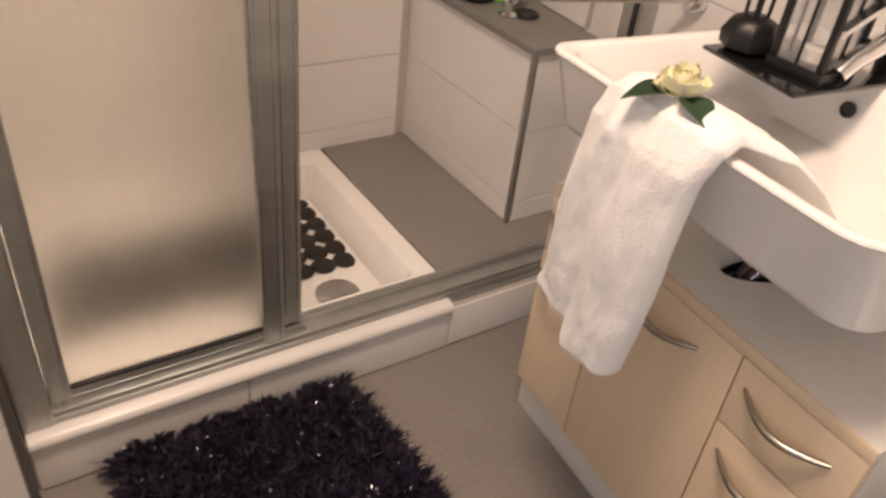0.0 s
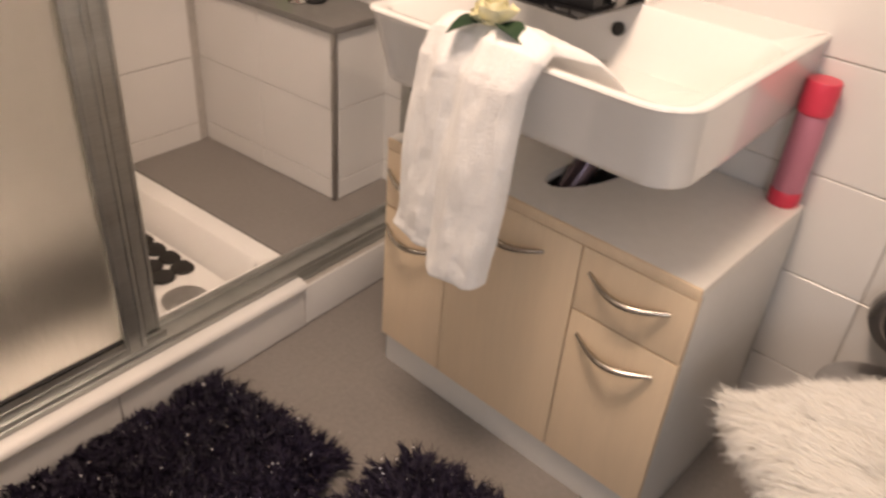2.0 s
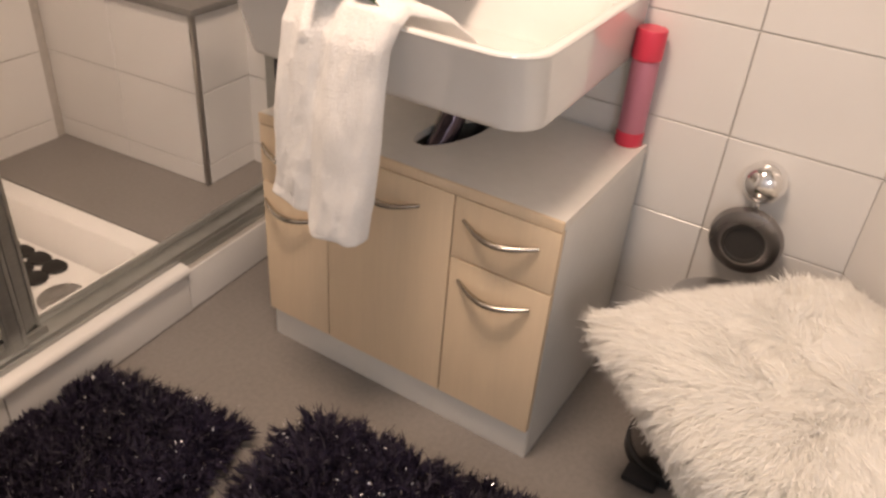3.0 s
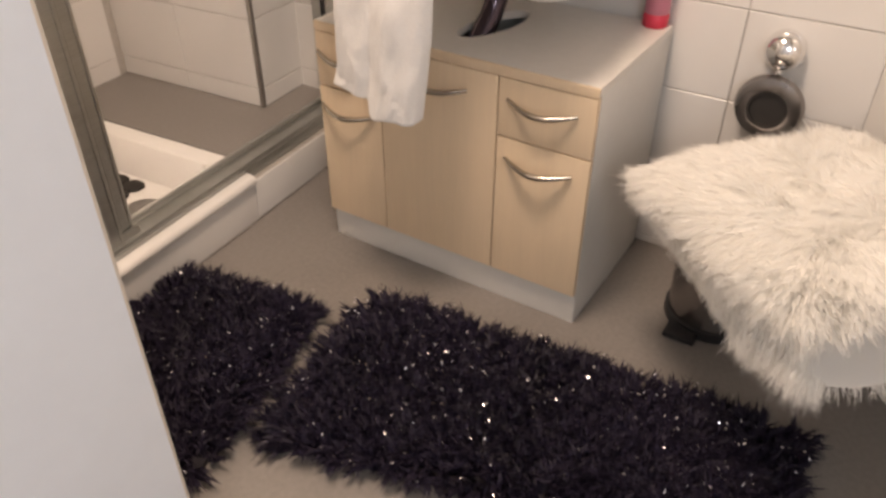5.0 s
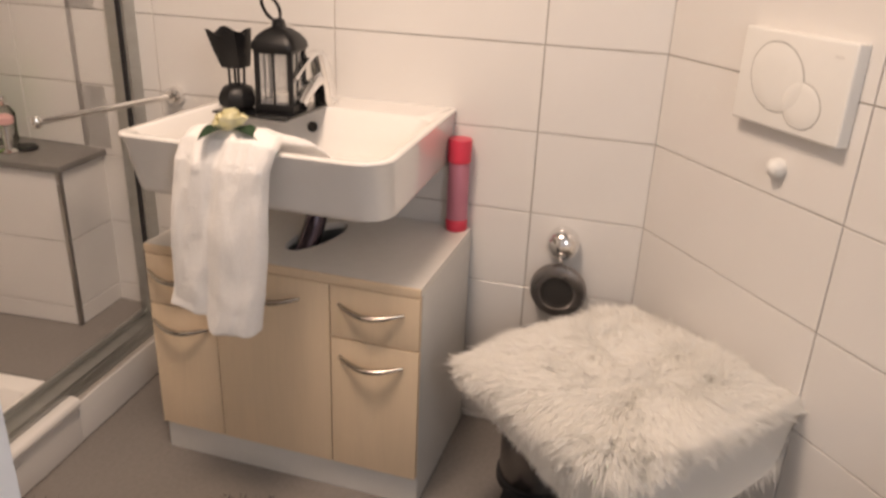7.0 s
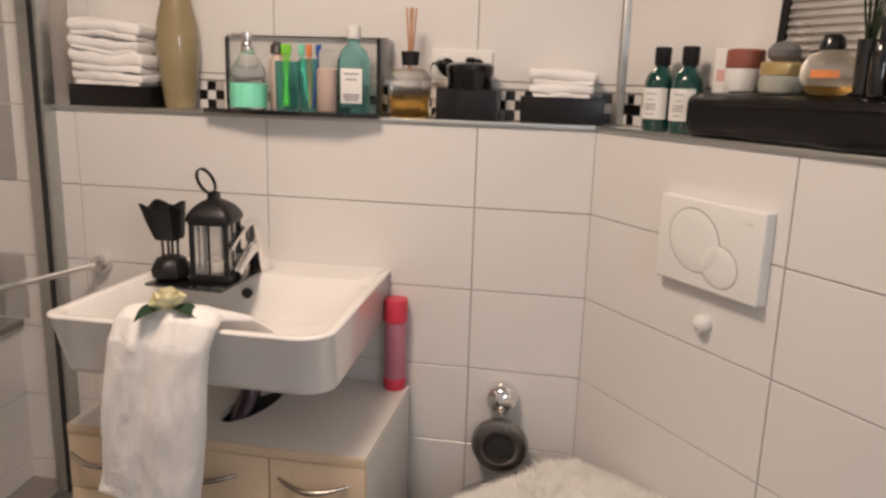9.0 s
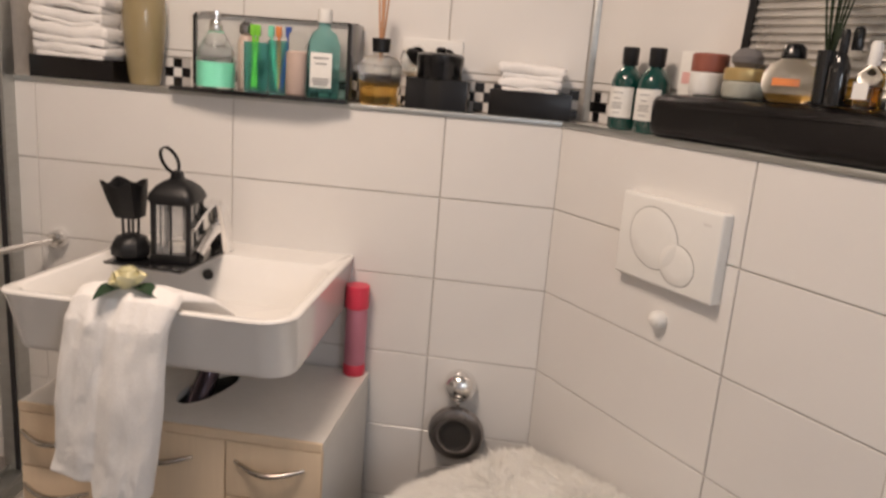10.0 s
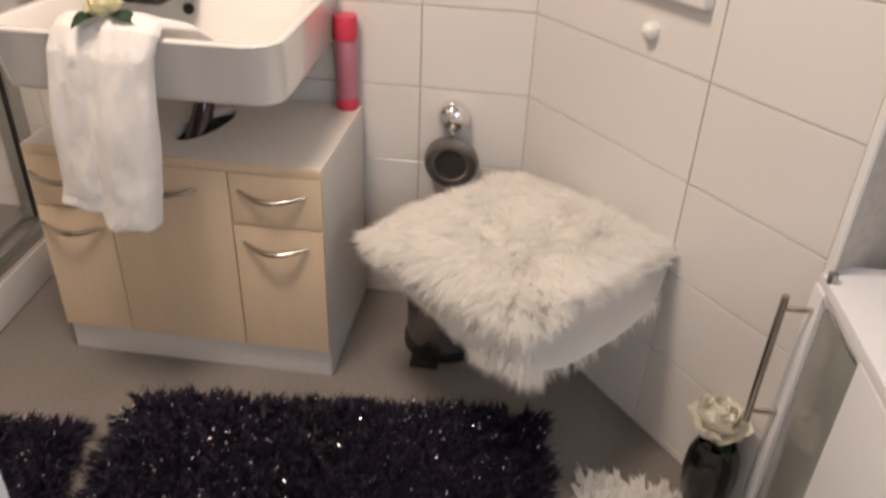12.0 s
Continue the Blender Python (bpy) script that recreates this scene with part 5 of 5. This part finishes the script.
part("stopper", lathe(bowl_at + Vector((0, 0, 0.070)), [(0.018, 0), (0.020, 0.003), (0.018, 0.018), (0.012, 0.024), (0.001, 0.025)], 20), "jet", flacon)
tag = bmesh.new()
loft(tag, [[bowl_at + Vector((0.0448 * math.cos(a), 0.0448 * math.sin(a), z)) for z in (0.026, 0.038)] for a in [radians(128 + 8 * k) for k in range(8)]], False)
part("label", tag, "orange", flacon, "orange paper label")
perfume(0.655, 0.000, 0.015, 0.082, "black_gloss", "black", "slim black perfume flacon")
yellow = perfume(0.700, -0.012, 0.020, 0.066, "glass", "paper", "small flacon of yellow oil with a white cap")
part("label", turned(box((0.688, 0.0085, TOP + 0.014), (0.712, 0.0095, TOP + 0.038)), mdiag), "paper", yellow, "white paper label")
perfume(0.640, -0.055, 0.020, 0.090, "glass", "jet", "tall clear flacon with a black cap")
pot(0.762, -0.022, 0.032, 0.036, "paper", "beige", 0.030, "wide white jar with a cream lid")
pot(0.800, 0.008, 0.024, 0.050, "beige", "paper", 0.022, "small cream jar with a white lid")

pic = thing("reflection_mirror", tuple(dz(0.60, -0.080, TOP)), "dark-framed mirror with silver slats standing for reflected blinds", "mirror")
pm = mdiag @ Matrix.Translation((0.395, -0.086, TOP)) @ pose(0, 0, 0, 3.5, 0, 0)
for lo, hi in (((0.0, 0, 0), (0.016, 0.014, 0.30)), ((0.424, 0, 0), (0.44, 0.014, 0.30)), ((0.016, 0, 0), (0.424, 0.014, 0.014)), ((0.016, 0, 0.286), (0.424, 0.014, 0.30))):
    part("frame", turned(box(lo, hi, 0.002), pm), "black", pic)
part("mount", turned(box((0.016, 0.001, 0.014), (0.424, 0.004, 0.286)), pm), "silver_glass", pic)
# bright tilted slats imitate the stripes of blinds reflected in the glass
for k in range(19):
    part("slat", turned(box((0.018, -0.0015, -0.0062), (0.422, 0.0015, 0.0062), 0.001), pm @ pose(0, 0.009, 0.0225 + 0.0142 * k, 26, 0, 0)), "silver_glass", pic)

plant = thing("orchid_plant", tuple(dz(0.605, -0.028, TOP)), "dark-leaved plant in a small glass on the chest", "plant")
pp = dz(0.617, -0.022, TOP)
part("pot", lathe(pp, [(0.012, 0), (0.015, 0.003), (0.017, 0.085), (0.014, 0.085)], 20), "black_gloss", plant)
rl = random.Random(8)
for k in range(11):
    a, ln = rl.uniform(0, 6.28), rl.uniform(0.19, 0.27)
    side_ = Vector((math.cos(a), math.sin(a), 0)) * rl.uniform(0.02, 0.10)
    tip = pp + Vector((0, 0, 0.06)) + side_ + Vector((0, 0, ln))
    tip += DN * max(0.0, -0.09 - (tip - Vector((XB, 0, 0))).dot(DN))
    part("stem", tube([pp + Vector((0, 0, 0.05)), pp + Vector((0, 0, 0.05 + ln * 0.55)) + side_ * 0.35, tip], [0.0022, 0.0018, 0.001], 6), "stem", plant)
    for q in range(3):
        part("leaf", leaf_mesh(tip - Vector((0, 0, 0.02 * q)), rl.uniform(60, 230), rl.uniform(0.05, 0.085), rl.uniform(0.03, 0.045), 0.01, 0.3), "leaf", plant)


# ---- things on the shower shelf ----
SZ = 0.649


def shelf_bottle(x, y, r, h, body, cap, label, cap_h=0.025, paper=False, square=False):
    p = SHOWER_TURN @ Vector((x, y, SZ))
    ob = thing("shampoo_bottle", tuple(p), label, "bottle")
    part("body", lathe(p, [(r * 0.94, 0), (r, 0.004), (r, h * 0.80), (r * 0.7, h * 0.93), (r * 0.42, h)], 24, squash=0.8 if square else 1.0), body, ob)
    part("cap", lathe(p + Vector((0, 0, h)), [(r * 0.45, -0.003), (r * 0.5, 0), (r * 0.48, cap_h), (0.001, cap_h + 0.001)], 18), cap, ob)
    if paper:
        lab_ = bmesh.new()
        loft(lab_, [[p + Vector(((r + 0.0005) * math.cos(a), (r + 0.0005) * math.sin(a), z)) for z in (h * 0.18, h * 0.48)] for a in [radians(150 + 10 * k) for k in range(12)]], False)
        part("label", lab_, "paper", ob, "white label")
    return ob


shelf_bottle(1.855, 2.005, 0.042, 0.22, "glass", "teal", "large pale teal shampoo bottle")
shelf_bottle(1.868, 1.950, 0.030, 0.17, "teal", "teal", "teal shower gel bottle", square=True)
shelf_bottle(1.910, 1.930, 0.031, 0.20, "black", "black", "black shampoo bottle with a white label", paper=True)
shelf_bottle(1.945, 1.875, 0.029, 0.19, "brown_glass", "black", "brown conditioner bottle with a black cap")
shelf_bottle(1.945, 1.815, 0.030, 0.21, "lime", "lime", "bright green shampoo bottle")
shelf_bottle(1.935, 1.745, 0.030, 0.12, "glass", "chrome", "clear glass bottle with a chrome top")
soapd = thing("soap_dish", tuple(SHOWER_TURN @ Vector((1.88, 1.835, SZ))), "dark soap dish with a white bar of soap", "soap dish")
sp = SHOWER_TURN @ Vector((1.88, 1.835, SZ))
part("dish", lathe(sp, [(0.030, 0), (0.044, 0.004), (0.048, 0.012), (0.045, 0.012), (0.035, 0.007), (0.001, 0.006)], 24), "black", soapd)
part("soap", turned(box((-0.022, -0.032, 0.0075), (0.022, 0.032, 0.024), 0.008, 3), Matrix.Translation(sp)), "paper", soapd)
tapd = thing("shower_valve", tuple(SHOWER_TURN @ Vector((1.885, 1.70, SZ))), "chrome valve with a copper-coloured knob on the shelf", "valve")
vp = SHOWER_TURN @ Vector((1.885, 1.70, SZ))
part("foot", lathe(vp, [(0.024, 0), (0.026, 0.004), (0.012, 0.012), (0.010, 0.075), (0.016, 0.080)], 20), "chrome", tapd)
part("knob", lathe(vp + Vector((0, 0, 0.079)), [(0.016, 0), (0.024, 0.004), (0.024, 0.020), (0.014, 0.028), (0.001, 0.029)], 18), "pink", tapd)
part("dish", lathe(vp + Vector((0.045, -0.01, 0)), [(0.030, 0), (0.036, 0.004), (0.030, 0.010), (0.001, 0.009)], 20), "black", tapd)

# ---- vase with a rose by the slanting wall ----
fv = thing("rose_vase", (1.333, -0.440, 0), "round black ceramic vase with a white rose", "vase")
part("vase", lathe((1.333, -0.440, 0.013), [(0.032, 0), (0.038, 0.003), (0.050, 0.05), (0.054, 0.095), (0.050, 0.140), (0.040, 0.165), (0.036, 0.172), (0.032, 0.168), (0.034, 0.155)], 36), "black_gloss", fv)
bloom(fv, (1.336, -0.430, 0.203), 0.070, "petal_white", 5)
for yaw, ln in ((-60, 0.07), (30, 0.06), (190, 0.065)):
    part("leaf", leaf_mesh((1.336, -0.435, 0.196), yaw, ln, 0.035, 0.015, 0.25), "leaf", fv)
part("stem", tube([(1.333, -0.440, 0.06), (1.335, -0.435, 0.205)], 0.004, 8), "stem", fv)


# ---- tiles, piece by piece ----
tile_wall(wall_b, (XB, 1.40), -90, [0.0, 0.082, 0.604, 1.126, 1.40 - 0.0006], ROWS)
tile_wall(wall_bu, (XB + DEPTH, 1.40), -90, [0.0, 0.06, 0.582, 1.104, 1.44], [ZL + 0.075, 1.329, 1.532])
tile_wall(wall_bs, (XB, 1.60), -90, [0.0, 0.20], ROWS + [1.439, 1.642, 1.845, 2.048])
tile_wall(wall_bs, (XB, YS), -90, [0.0, 0.27, 0.56], [0.648, 0.832, 1.0345, 1.237, 1.439, 1.642])
diag_yaw = math.degrees(math.atan2(DU.y, DU.x))
tile_wall(wall_d, (XB, 0), diag_yaw, [0.0006, 0.540, END - 0.010], ROWS)
tile_wall(wall_du, (CORNER[0], CORNER[1]), diag_yaw, [0.004, 0.43, 0.85], [ZL + 0.075, 1.329, 1.532])
tile_wall(wall_n, (0.64, YS), 0, [0.0, 0.22, 0.742, 1.155], ROWS[1:] + [1.439, 1.642])
tile_wall(block, (BX + 0.004, YS), -90, [0.0, 0.27, YS - BY - 0.006], [0.166, 0.2245, 0.427, 0.629])
tile_wall(block, (BX + 0.012, BY + 0.004), 0, [0.0, 0.185], [0.166, 0.2245, 0.427, 0.629])
tile_wall(wall_p, (-0.2, 1.276), 0, [0.0, 0.3, 0.822], ROWS + [1.439, 1.642])

# mosaic band above the ledge
MOSAIC = {}
for name, colour in (("white", M["tile"]), ("black", M["black_gloss"]), ("grey", material("grey_glass_mosaic", (0.46, 0.44, 0.42), 0.12, vary=0.15, coat=0.4))):
    cell = box((0.0006, -0.0035, 0.0006), (0.0224, 0, 0.0224))
    MOSAIC[name] = finish(cell, "mosaic_tile", colour, smooth=False)


pick = random.Random(31)


def mosaic(parent, start, yaw, count):
    base = pose(start[0], start[1], 0, 0, 0, yaw)
    for i in range(count):
        for j in range(3):
            kind = ("black" if (i + j) % 2 else "white") if pick.random() < 0.62 else pick.choice(("grey", "white", "grey", "black"))
            o = new("mosaic_tile", MOSAIC[kind])
            o.parent = parent
            o.matrix_basis = Matrix.Translation(-ORIGIN[parent]) @ base @ Matrix.Translation((0.023 * i, 0, ZL + 0.003 + 0.0235 * j))


mosaic(wall_bu, (XB + DEPTH, 1.396), -90, 62)
mosaic(wall_bs, (XB, 1.452), -90, 2)
mosaic(wall_du, (CORNER[0], CORNER[1]), diag_yaw, 34)

# the shower stands slightly askew to the basin wall
for ob in (sill, slab, block, tray, door, mat, wall_n, wall_p, part_edge):
    ob.matrix_basis = SHOWER_TURN @ Matrix.Translation(ORIGIN[ob])
